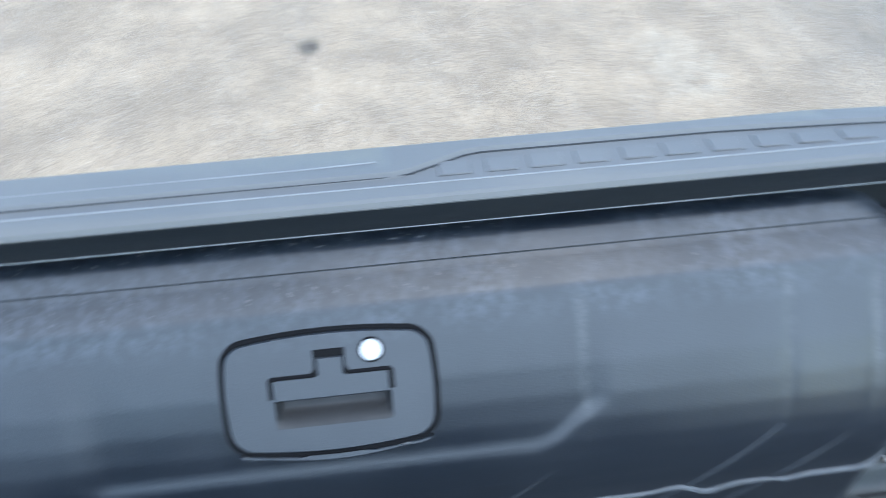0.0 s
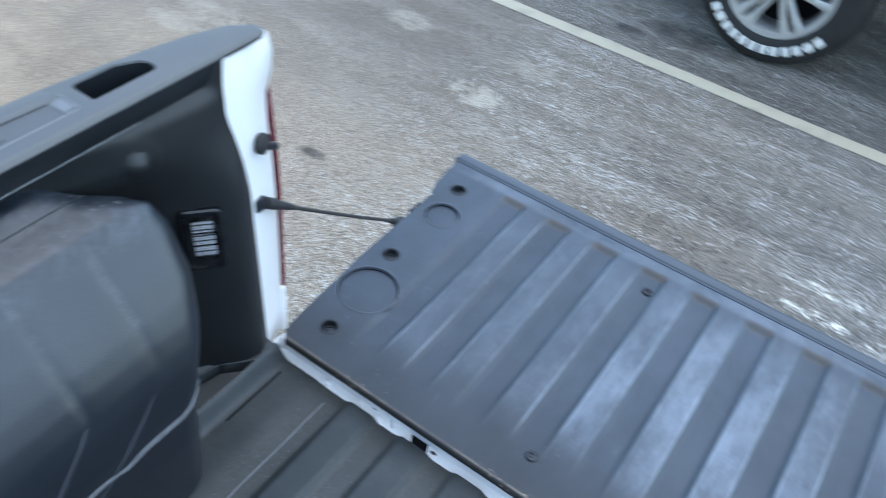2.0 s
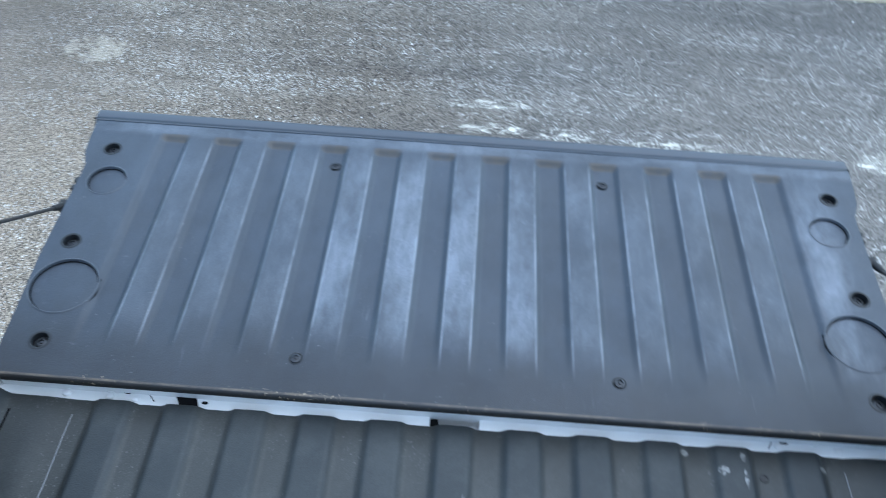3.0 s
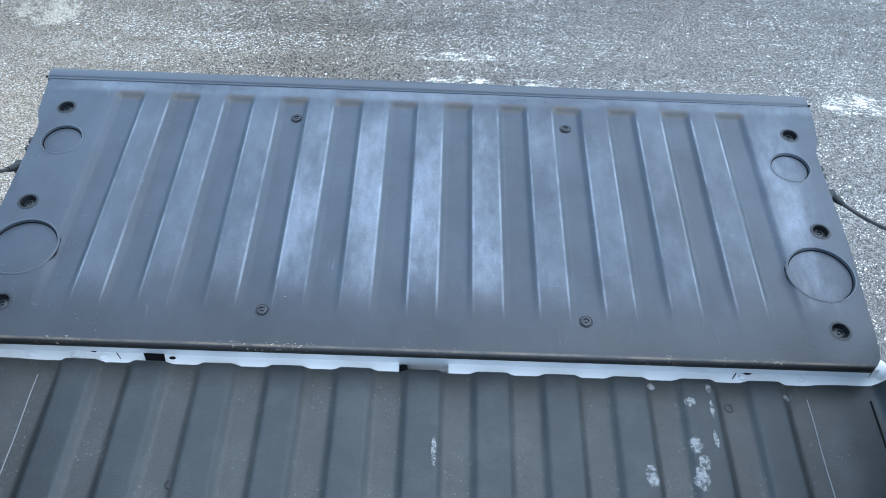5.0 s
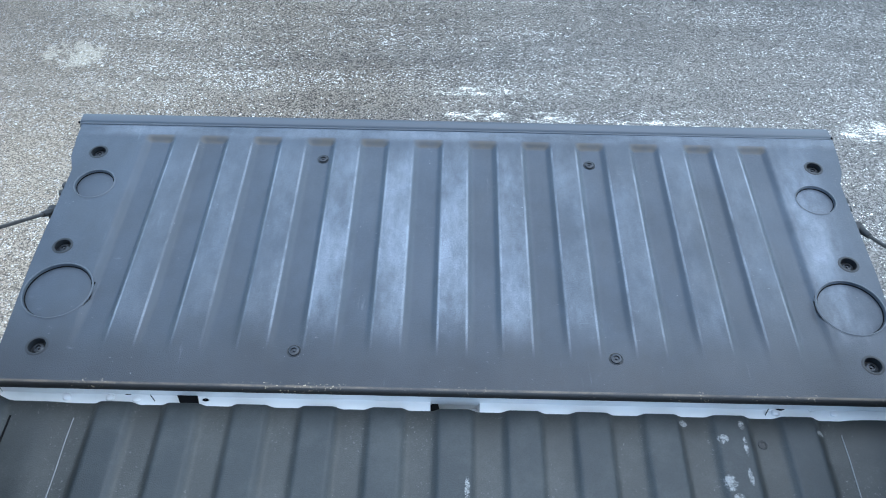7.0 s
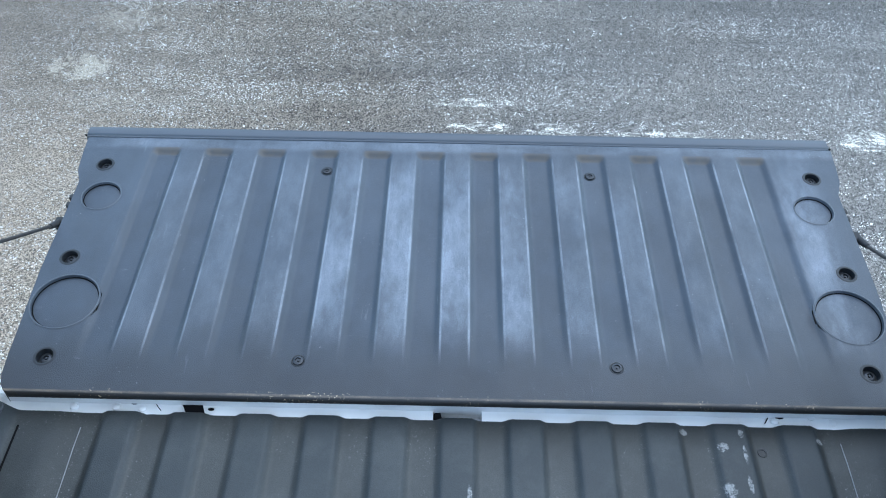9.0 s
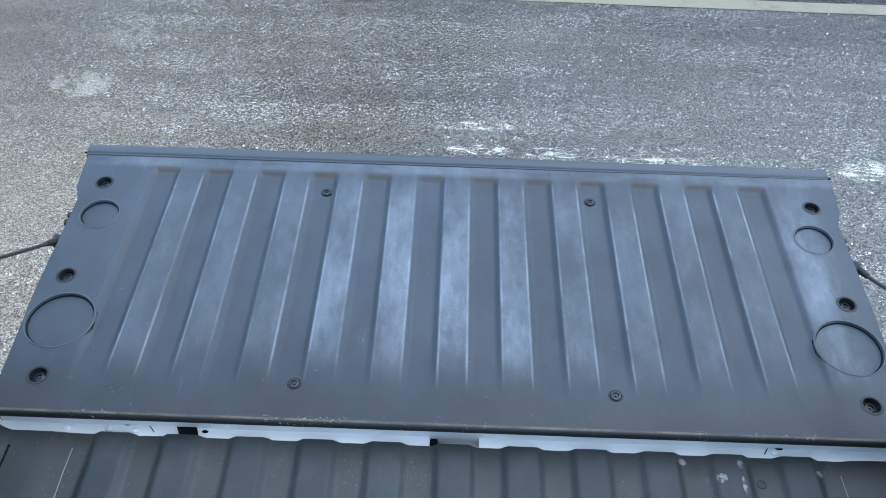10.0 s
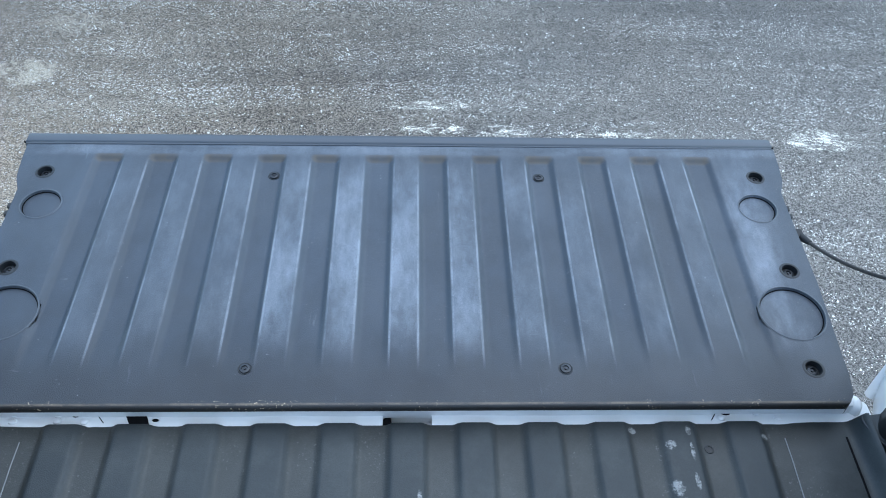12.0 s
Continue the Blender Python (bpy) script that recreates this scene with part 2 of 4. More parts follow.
def make_tailgate_plastic():
    """Dark tailgate liner, rubbed pale and chalky along the raised ribs by cargo."""
    k = Mat("scuffed_tailgate_plastic", rough=0.50, spec=0.65)
    x = k.math("DIVIDE", k.math("SUBTRACT", k.axis("X"), RIB0), RIBSTEP)
    away = k.math("MULTIPLY", k.math("ABSOLUTE", k.math("SUBTRACT", k.math("FRACT", x), 0.5)), RIBSTEP)
    over = k.math("SUBTRACT", away, RIBSTEP / 2 - 0.0285)
    rib = k.ramp(over, -0.0045, 0.0035, 1.0, 0.0)
    inside = k.math("MULTIPLY", k.ramp(k.axis("X"), -0.68, -0.5), k.ramp(k.axis("X"), 0.52, 0.68, 1.0, 0.0))
    mid = k.math("ADD", 0.36, k.math("MULTIPLY", k.ramp(k.math("ABSOLUTE", k.math("ADD", k.axis("X"), 0.05)), 0.10, 0.34, 1.0, 0.0), 0.64))
    span = k.math("MULTIPLY", k.ramp(k.axis("Y"), 0.10, 0.20), k.ramp(k.axis("Y"), 0.50, 0.60, 1.0, 0.35))
    cloud = k.ramp(k.noise(6.0, 6, 0.66, (1.6, 0.7, 1.0)), 0.30, 0.66, 0.12, 1.0)
    grain = k.ramp(k.math("ADD", k.math("MULTIPLY", k.noise(400.0, 3, 0.75), 0.5), k.math("MULTIPLY", k.noise(46.0, 5, 0.7, (1.0, 0.35, 1.0)), 0.5)), 0.36, 0.62, 0.45, 1.0)
    chalk = k.math("MULTIPLY", k.math("MULTIPLY", k.math("MULTIPLY", rib, inside), k.math("MULTIPLY", mid, span)), k.math("MULTIPLY", cloud, grain))
    film = k.ramp(k.noise(3.2, 5, 0.6), 0.35, 0.75, 0.0, 0.25)
    off = k.math("ABSOLUTE", k.math("ADD", over, 0.0015))
    rubbed = k.math("MULTIPLY", k.ramp(off, 0.0006, 0.0030, 1.0, 0.0), k.ramp(k.noise(9.0, 4, 0.7, (1.0, 0.5, 1.0)), 0.36, 0.62, 0.15, 1.0))
    rubbed = k.math("MULTIPLY", rubbed, k.math("MULTIPLY", k.ramp(k.axis("Y"), 0.09, 0.16), k.ramp(k.axis("Y"), 0.56, 0.60, 1.0, 0.0)))
    rubbed = k.math("MULTIPLY", rubbed, k.math("MULTIPLY", k.math("LESS_THAN", k.math("ABSOLUTE", k.math("ADD", k.axis("X"), 0.0095)), 0.612), 0.55))
    scuff = k.math("MULTIPLY", k.ramp(k.noise(34.0, 4, 0.75, (0.35, 1.0, 1.0)), 0.66, 0.78), 0.22)
    # base colour near-black by the hinge, paler towards the free edge
    from_hinge = k.math("MULTIPLY", k.ramp(k.math("ADD", k.axis("Y"), k.math("MULTIPLY", k.noise(6.0, 5, 0.6), 0.16)), 0.11, 0.34), k.ramp(k.noise(2.6, 4, 0.6, (1.0, 0.7, 1.0)), 0.25, 0.7, 0.55, 1.0))
    col = k.mix(from_hinge, (0.012, 0.0155, 0.022), k.mix(film, (0.033, 0.0445, 0.061), (0.073, 0.092, 0.119)))
    mar = k.math("MULTIPLY", k.ramp(k.noise(60.0, 3, 0.7, (1.0, 0.12, 1.0)), 0.66, 0.74), k.ramp(k.noise(6.0, 3), 0.42, 0.62, 0.0, 0.16))
    col = k.mix(mar, col, (0.22, 0.24, 0.27))
    dots = k.math("MULTIPLY", k.ramp(k.noise(240.0, 2, 0.6), 0.69, 0.74, 0.0, 0.6), k.ramp(k.noise(9.0, 4, 0.6), 0.45, 0.7))
    col = k.mix(dots, col, (0.30, 0.31, 0.32))
    col = k.mix(scuff, col, (0.20, 0.21, 0.23))
    col = k.mix(k.math("MULTIPLY", chalk, 0.60), col, (0.30, 0.335, 0.385))
    col = k.mix(k.math("MULTIPLY", rubbed, grain), col, (0.30, 0.33, 0.37))
    # brown dirt line along the hinge lip, its highlight put into the colour
    brown = k.math("MULTIPLY", k.math("MULTIPLY", k.ramp(k.axis("Y"), 0.0325, 0.0345), k.ramp(k.axis("Y"), 0.0355, 0.0385, 1.0, 0.0)), k.ramp(k.noise(14.0, 5, 0.75, (1.0, 3.0, 1.0)), 0.36, 0.62, 0.25, 1.0))
    # near-black band at the very edge: the shade beneath it, painted
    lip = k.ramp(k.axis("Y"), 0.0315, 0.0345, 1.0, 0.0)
    rimmed = k.math("MULTIPLY", k.math("MULTIPLY", k.ramp(k.axis("X"), 0.595, 0.635), k.ramp(k.axis("X"), 0.66, 0.72, 1.0, 0.0)), k.math("MULTIPLY", span, k.ramp(k.noise(6.0, 5, 0.65, (1.5, 0.6, 1.0)), 0.35, 0.7)))
    col = k.mix(k.math("MULTIPLY", rimmed, k.math("MULTIPLY", grain, 0.6)), col, (0.28, 0.31, 0.36))
    far_edge = k.math("MULTIPLY", k.ramp(k.axis("Y"), 0.596, 0.618), k.ramp(k.noise(5.0, 5, 0.65, (0.8, 1.5, 1.0)), 0.32, 0.66))
    col = k.mix(k.math("MULTIPLY", far_edge, k.math("MULTIPLY", grain, 0.35)), col, (0.27, 0.30, 0.345))
    smear = k.ramp(k.noise(13.0, 5, 0.65, (1.0, 0.55, 1.0)), 0.32, 0.68)
    col = k.mix(0.55, col, k.mix(smear, (0.74, 0.74, 0.74), (1.24, 1.25, 1.27)), "MULTIPLY")
    col = k.mix(0.22, col, k.mix(k.ramp(k.noise(620.0, 2, 0.6), 0.3, 0.7), (0.62, 0.62, 0.62), (1.42, 1.42, 1.42)), "MULTIPLY")
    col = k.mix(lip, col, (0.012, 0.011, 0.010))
    col = k.mix(k.math("MULTIPLY", brown, 0.9), col, (0.15, 0.118, 0.085))
    crumbs = k.math("MULTIPLY", k.math("MULTIPLY", k.ramp(k.axis("Y"), 0.040, 0.043, 1.0, 0.0), k.ramp(k.noise(260.0, 2, 0.6), 0.62, 0.68)), k.ramp(k.noise(11.0, 4, 0.7, (1.0, 0.2, 1.0)), 0.45, 0.62))
    col = k.mix(crumbs, col, (0.40, 0.32, 0.21))
    silt = k.math("MULTIPLY", k.math("MULTIPLY", k.ramp(k.axis("Y"), 0.588, 0.596), k.ramp(k.axis("Y"), 0.605, 0.610, 1.0, 0.0)), k.math("MULTIPLY", k.ramp(k.math("ABSOLUTE", k.math("SUBTRACT", k.math("FRACT", k.math("ADD", x, 0.5)), 0.5)), 0.20, 0.30, 1.0, 0.0), k.ramp(k.noise(30.0, 4, 0.7), 0.3, 0.7, 0.5, 1.0)))
    col = k.mix(k.math("MULTIPLY", silt, k.math("LESS_THAN", k.math("ABSOLUTE", k.math("ADD", k.axis("X"), 0.0095)), 0.66)), col, (0.066, 0.058, 0.048))
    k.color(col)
    k.roughness(k.math("ADD", k.math("MULTIPLY", chalk, 0.2), k.ramp(k.noise(7.0, 4), 0.3, 0.7, 0.46, 0.60)))
    return k.bump(k.math("ADD", k.cells(700.0, "Distance"), k.math("MULTIPLY", k.noise(45.0, 3), 0.4)), 0.3, 0.0010).m


def make_floor_liner():
    k = Mat("dusty_bed_liner", rough=0.6, spec=0.55)
    big = k.noise(2.2, 5, 0.6)
    speck = k.ramp(k.noise(210.0, 3, 0.75), 0.60, 0.70)
    patch = k.ramp(k.noise(9.0, 5, 0.7), 0.42, 0.66)
    low = k.ramp(k.axis("Z"), 0.8345, 0.842, 1.0, 0.0)
    dust = k.math("ADD", k.math("ADD", k.ramp(big, 0.3, 0.75, 0.0, 0.20), k.ramp(k.noise(14.0, 5, 0.7), 0.4, 0.75, 0.0, 0.16)), k.math("MULTIPLY", low, k.math("ADD", 0.10, k.math("MULTIPLY", speck, k.math("MULTIPLY", patch, 1.6)))))
    col = k.mix(dust, k.mix(low, (0.0100, 0.0155, 0.0185), (0.0135, 0.0152, 0.0145)), (0.105, 0.110, 0.103))
    spill = None
    for cx, cy, rx, ry in ((0.413, -0.018, 0.013, 0.012), (0.412, -0.090, 0.015, 0.018), (0.419, -0.118, 0.012, 0.020), (0.411, -0.142, 0.017, 0.024), (0.446, 0.006, 0.006, 0.012), (0.446, -0.030, 0.005, 0.022), (0.443, -0.080, 0.006, 0.020), (0.018, -0.111, 0.006, 0.035), (0.338, -0.141, 0.014, 0.026), (0.569, -0.004, 0.008, 0.008), (0.357, 0.010, 0.010, 0.008), (0.41, -0.28, 0.04, 0.05)):
        b = blob(k, cx, cy, rx, ry)
        spill = b if spill is None else k.math("MAXIMUM", spill, b)
    torn = k.math("MULTIPLY", k.ramp(k.math("ADD", k.math("MULTIPLY", spill, 0.42), k.noise(70.0, 7, 0.85)), 0.83, 0.97), k.math("GREATER_THAN", spill, 0.02))
    col = k.mix(k.math("MULTIPLY", torn, 0.52), col, (0.42, 0.43, 0.42))
    col = k.mix(0.35, col, k.mix(k.ramp(k.noise(520.0, 2, 0.6), 0.3, 0.7), (0.55, 0.55, 0.55), (1.5, 1.5, 1.5)), "MULTIPLY")
    k.color(col)
    k.roughness(k.ramp(big, 0.3, 0.8, 0.50, 0.68))
    return k.bump(k.math("ADD", k.cells(520.0, "Distance"), k.noise(50.0, 3)), 0.25, 0.001).m


def make_paint(name, col, dirt=(0.45, 0.43, 0.38), amount=0.25):
    k = Mat(name, rough=0.28, spec=0.5, coat=0.6)
    k.b.inputs["Coat Roughness"].default_value = 0.12
    grime = k.math("ADD", k.ramp(k.noise(9.0, 5, 0.65), 0.5, 0.85, 0.0, amount), k.ramp(k.noise(85.0, 3, 0.7), 0.68, 0.78, 0.0, amount))
    k.color(k.mix(grime, col, dirt))
    return k.m


def make_plain(name, col, rough=0.5, metal=0.0, vary=0.35, grain=60.0, bump=0.1):
    k = Mat(name, rough=rough, metal=metal)
    dark = tuple(c * (1 - vary) for c in col)
    k.color(k.mix(k.noise(grain * 0.3, 4), dark, col))
    k.roughness(k.ramp(k.noise(grain * 0.2, 3), 0.3, 0.7, max(0.03, rough - 0.08), min(1.0, rough + 0.1)))
    return k.bump(k.noise(grain, 3), bump, 0.0006).m


def make_red_lens():
    k = Mat("red_lamp_lens", rough=0.12, spec=0.6, coat=0.8)
    k.b.inputs["Transmission Weight"].default_value = 0.25
    k.color(k.mix(k.noise(30.0), (0.13, 0.002, 0.009), (0.21, 0.004, 0.014)))
    return k.m


def make_clear_lens():
    k = Mat("clear_lamp_lens", rough=0.05, spec=0.6)
    k.b.inputs["Transmission Weight"].default_value = 1.0
    k.b.inputs["IOR"].default_value = 1.06
    k.color((0.96, 0.97, 0.98))
    return k.m


M_ASPHALT = make_asphalt()
M_LINE = make_line_paint()
M_TAIL = make_tailgate_plastic()
M_FLOOR = make_floor_liner()
M_BOX = make_box_plastic()
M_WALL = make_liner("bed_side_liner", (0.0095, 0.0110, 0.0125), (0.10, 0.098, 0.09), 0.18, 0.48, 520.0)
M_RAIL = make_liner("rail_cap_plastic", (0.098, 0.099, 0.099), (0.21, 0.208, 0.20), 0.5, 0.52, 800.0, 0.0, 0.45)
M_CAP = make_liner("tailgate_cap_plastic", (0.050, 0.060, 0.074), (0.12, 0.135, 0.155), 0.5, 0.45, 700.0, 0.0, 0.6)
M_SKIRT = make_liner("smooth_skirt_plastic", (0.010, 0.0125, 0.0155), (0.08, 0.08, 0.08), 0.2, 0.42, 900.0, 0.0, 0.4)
M_WHITE = make_paint("white_truck_paint", (0.80, 0.80, 0.79))
M_BLACKCAR = make_paint("dark_car_paint", (0.012, 0.013, 0.016), (0.05, 0.05, 0.045), 0.3)
M_RED = make_red_lens()
M_CLEAR = make_clear_lens()
M_ALLOY = make_plain("alloy_wheel", (0.46, 0.455, 0.44), 0.42, 0.45, 0.25, 30.0, 0.05)
M_STEEL = make_plain("dull_screw_steel", (0.065, 0.070, 0.078), 0.40, 0.8, 0.4, 400.0, 0.1)
M_LOCK = make_plain("lock_cylinder_metal", (0.58, 0.59, 0.61), 0.30, 0.15, 0.15, 120.0, 0.05)
M_RUBBER = make_plain("black_rubber", (0.022, 0.022, 0.023), 0.65, 0.0, 0.35, 120.0, 0.2)
M_TYRE = make_plain("dusty_tyre_rubber", (0.017, 0.0165, 0.016), 0.75, 0.0, 0.4, 60.0, 0.3)
M_TYRELETTER = make_plain("white_tyre_rubber", (0.72, 0.71, 0.68), 0.7, 0.0, 0.25, 90.0, 0.1)
M_CABLE = make_plain("sheathed_steel_cable", (0.055, 0.052, 0.05), 0.5, 0.2, 0.5, 500.0, 0.4)
# near-black for gaps and undersides, their shade put into the colour; also tape
M_GAP = make_plain("dark_recess", (0.008, 0.008, 0.009), 0.8, 0.0, 0.3)
M_GAP.node_tree.nodes["Principled BSDF"].inputs["Specular IOR Level"].default_value = 0.08
# pale seam and lip lines, brightened to paint their specular glint
M_SEAM = make_plain("pale_glinting_edge", (0.24, 0.25, 0.255), 0.55, 0.0, 0.5, 140.0, 0.2)
M_SCUFF = make_plain("scuffed_fold_plastic", (0.115, 0.125, 0.135), 0.6, 0.0, 0.6, 200.0, 0.3)
# pale lines of the rail: scratch, and highlights put into the colour
M_RIM = make_plain("pale_rail_line", (0.21, 0.215, 0.22), 0.5, 0.0, 0.4, 90.0, 0.2)
M_FRAME = make_plain("glossy_black_frame", (0.006, 0.007, 0.009), 0.22, 0.0, 0.3, 90.0, 0.05)
M_FOLD = make_plain("worn_fold_plastic", (0.036, 0.042, 0.050), 0.5, 0.0, 0.5, 140.0, 0.2)
M_LED = make_plain("frosted_led", (0.42, 0.43, 0.45), 0.35, 0.0, 0.65, 300.0, 0.2)
M_LEDRIB = make_plain("ribbed_led_lens", (0.62, 0.63, 0.65), 0.25, 0.0, 0.6, 500.0, 0.2)
M_GLASS = make_plain("dark_car_glass", (0.01, 0.012, 0.014), 0.06, 0.0, 0.1, 10.0, 0.0)


# ---- mesh helpers ----
def part(name, bm, material, parent=None, label="", sharp=38):
    """Links a bmesh, built in world metres, as one mesh object under parent."""
    root = parent
    while root is not None and root.parent is not None:
        root = root.parent
    bmesh.ops.recalc_face_normals(bm, faces=bm.faces[:])
    me = bpy.data.meshes.new(name)
    bm.to_mesh(me)
    bm.free()
    if root is not None and root.type == "EMPTY":
        me.transform(Matrix.Translation(-root.location))
    me.materials.append(material)
    for p in me.polygons:
        p.use_smooth = True
    me.set_sharp_from_angle(angle=radians(sharp))
    ob = new(name, me)
    ob.parent = parent
    if label:
        ob["label"] = label
    return ob


def thing(name, at, label, category, group="", kind=""):
    ob = new(name)
    ob.empty_display_size = 0.1
    ob.location = at
    return tagged(ob, label, category, group, kind)


def grid(fn, nu, nv, bm=None):
    """A sheet of nu x nv cells through fn(u, v), u and v from 0 to 1."""
    bm = bm or bmesh.new()
    rows = [[bm.verts.new(fn(i / nu, j / nv)) for j in range(nv + 1)] for i in range(nu + 1)]
    for i in range(nu):
        for j in range(nv):
            bm.faces.new((rows[i][j], rows[i + 1][j], rows[i + 1][j + 1], rows[i][j + 1]))
    return bm


def loft(sections, closed=True, caps=True, bm=None):
    """Joins rings of points of equal number."""
    bm = bm or bmesh.new()
    rings = [[bm.verts.new(p) for p in s] for s in sections]
    n = len(rings[0])
    for a, b in zip(rings, rings[1:]):
        for i in range(n if closed else n - 1):
            j = (i + 1) % n
            bm.faces.new((a[i], a[j], b[j], b[i]))
    if caps and closed:
        bm.faces.new(rings[0][::-1])
        bm.faces.new(rings[-1])
    return bm


def block(x0, x1, y0, y1, z0, z1, bevel=0.0, bm=None, segments=2):
    own = bmesh.new()
    bmesh.ops.create_cube(own, size=1.0, matrix=Matrix.Translation(((x0 + x1) / 2, (y0 + y1) / 2, (z0 + z1) / 2)) @ Matrix.Diagonal((abs(x1 - x0), abs(y1 - y0), abs(z1 - z0), 1)))
    if bevel:
        bmesh.ops.bevel(own, geom=own.edges[:], offset=bevel, segments=segments, affect="EDGES", profile=0.6)
    if bm is None:
        return own
    me = bpy.data.meshes.new("tmp")
    own.to_mesh(me)
    own.free()
    bm.from_mesh(me)
    bpy.data.meshes.remove(me)
    return bm


def moved(bm, m):
    bmesh.ops.transform(bm, matrix=m, verts=bm.verts[:])
    return bm


def spun(profile, m, n=32, close=True):
    """Turns (radius, height) pairs round the z axis, then places the result by m."""
    sections = []
    for r, h in profile:
        sections.append([m @ Vector((r * math.cos(2 * math.pi * i / n), r * math.sin(2 * math.pi * i / n), h)) for i in range(n)])
    return loft(sections, True, close)


def tube(points, r, n=8, bm=None):
    pts = [Vector(p) for p in points]
    sections = []
    for i, p in enumerate(pts):
        way = (pts[min(i + 1, len(pts) - 1)] - pts[max(i - 1, 0)]).normalized()
        side = way.cross(Vector((0, 0, 1)))
        side = (side if side.length > 0.05 else way.cross(Vector((1, 0, 0)))).normalized()
        up = side.cross(way)
        rr = r[i] if isinstance(r, (list, tuple)) else r
        sections.append([p + rr * (math.cos(2 * math.pi * k / n) * side + math.sin(2 * math.pi * k / n) * up) for k in range(n)])
    return loft(sections, True, True, bm)


def smooth(a, b, x):
    t = min(1.0, max(0.0, (x - a) / (b - a)))
    return t * t * (3 - 2 * t)


def between(table, x):
    """Linear reading of a table of (key, value), by rising key."""
    for (a, va), (b, vb) in zip(table, table[1:]):
        if x <= b:
            return va + (vb - va) * min(1.0, max(0.0, (x - a) / (b - a)))
    return table[-1][1]


def groove(y, at, w):
    return math.exp(-((y - at) / w) ** 2)


def filled(outer, holes=()):
    """A flat face with holes, from loops of points."""
    bm = bmesh.new()
    edges = []
    for loop in (outer, *holes):
        vs = [bm.verts.new(p) for p in loop]
        edges += [bm.edges.new((vs[i], vs[(i + 1) % len(vs)])) for i in range(len(vs))]
    bmesh.ops.triangle_fill(bm, edges=edges, use_beauty=True)
    return bm


def walled(bm, loops):
    """Adds strips between neighbouring loops of points to bm."""
    for a, b in zip(loops, loops[1:]):
        va, vb = [bm.verts.new(p) for p in a], [bm.verts.new(p) for p in b]
        for i in range(len(a)):
            j = (i + 1) % len(a)
            bm.faces.new((va[i], va[j], vb[j], vb[i]))
    return bm


# ---- the ground ----
def build_ground():
    bm = bmesh.new()
    bmesh.ops.create_grid(bm, x_segments=40, y_segments=40, size=1500)
    ob = part("ground", bm, M_ASPHALT)
    tagged(ob, "worn grey asphalt of a car park with stains and scraped paint", "ground", kind="structure")

    def stripe(x0, x1, y0, y1, along):
        """A painted stripe with a slightly ragged edge."""
        n = 90
        bm = bmesh.new()
        rows = []
        for i in range(n + 1):
            t = i / n
            a, b = 0.004 * noise.noise((t * 55, 1.3, x0)), 0.004 * noise.noise((t * 55, 7.7, y0))
            if along == "x":
                x = x0 + (x1 - x0) * t
                skew = 0.016 - 0.0155 * (x + 1.0)
                rows.append([(x, y0 + a + skew, 0.004), (x, y1 + b + skew, 0.004)])
            else:
                y = y0 + (y1 - y0) * t
                rows.append([(x0 + a, y, 0.0045), (x1 + b, y, 0.0045)])
        vs = [[bm.verts.new(p) for p in r] for r in rows]
        for p, q in zip(vs, vs[1:]):
            bm.faces.new((p[0], q[0], q[1], p[1]))
        ob = part("parking_line", bm, M_LINE)
        tagged(ob, "worn cream-white painted line on the asphalt", "parking line", "parking lines", "structure")

    stripe(-9.0, 9.0, 2.786, 2.872, "x")
    stripe(0.165, 0.265, 2.873, 7.8, "y")


build_ground()

# ---- the pickup truck ----
TG = 0.88          # top of the open tailgate
MID = -0.0095      # its centre line
RAIL = 1.44        # top of the bed rail
truck = thing("pickup_truck", (0, 0, 0), "white pickup truck with a black-lined bed and lowered tailgate", "truck")


def half_width(y):
    return between([(0.028, 0.704), (0.034, 0.7145), (0.045, 0.7225), (0.062, 0.7275), (0.09, 0.7305), (0.28, 0.7415), (0.48, 0.7430), (0.505, 0.7440), (0.520, 0.7500), (0.540, 0.7570), (0.585, 0.7620), (0.645, 0.7660)], y)


CUPS = [(-0.684, 0.2115, 0.0565), (0.665, 0.2105, 0.0555), (-0.6975, 0.466, 0.0358), (0.6745, 0.461, 0.0355)]
BORES = [(-0.716, 0.5535), (-0.7075, 0.3100), (-0.680, 0.099), (0.6945, 0.5475), (0.6895, 0.305), (0.666, 0.0975)]
FLATS = [(-0.2705, 0.5535), (0.2565, 0.551), (-0.2635, 0.100), (0.2555, 0.0985)]


def tail_relief(x, y):
    """Height of the tailgate liner over its general plane."""
    k = (x - RIB0) / RIBSTEP
    i = min(RIBN - 1, max(0, round(k)))
    d = abs(x - (RIB0 + i * RIBSTEP))
    across = 1 - smooth(0.0170, 0.0320, d)
    along = smooth(0.075, 0.215, y) * (1 - smooth(0.594, 0.6065, y))
    h = -0.0084 * across * along
    h -= 0.0075 * (1 - smooth(0.0265, 0.0355, y)) ** 1.3
    h -= 0.0016 * smooth(0.631, 0.636, y)
    for cx, cy, r in CUPS:
        if (x - cx) ** 2 + (y - cy) ** 2 < (r + 0.0012) ** 2:
            return h - 0.012
    for cx, cy in BORES:
        if (x - cx) ** 2 + (y - cy) ** 2 < 0.0145 ** 2:
            return h - 0.02
    return h


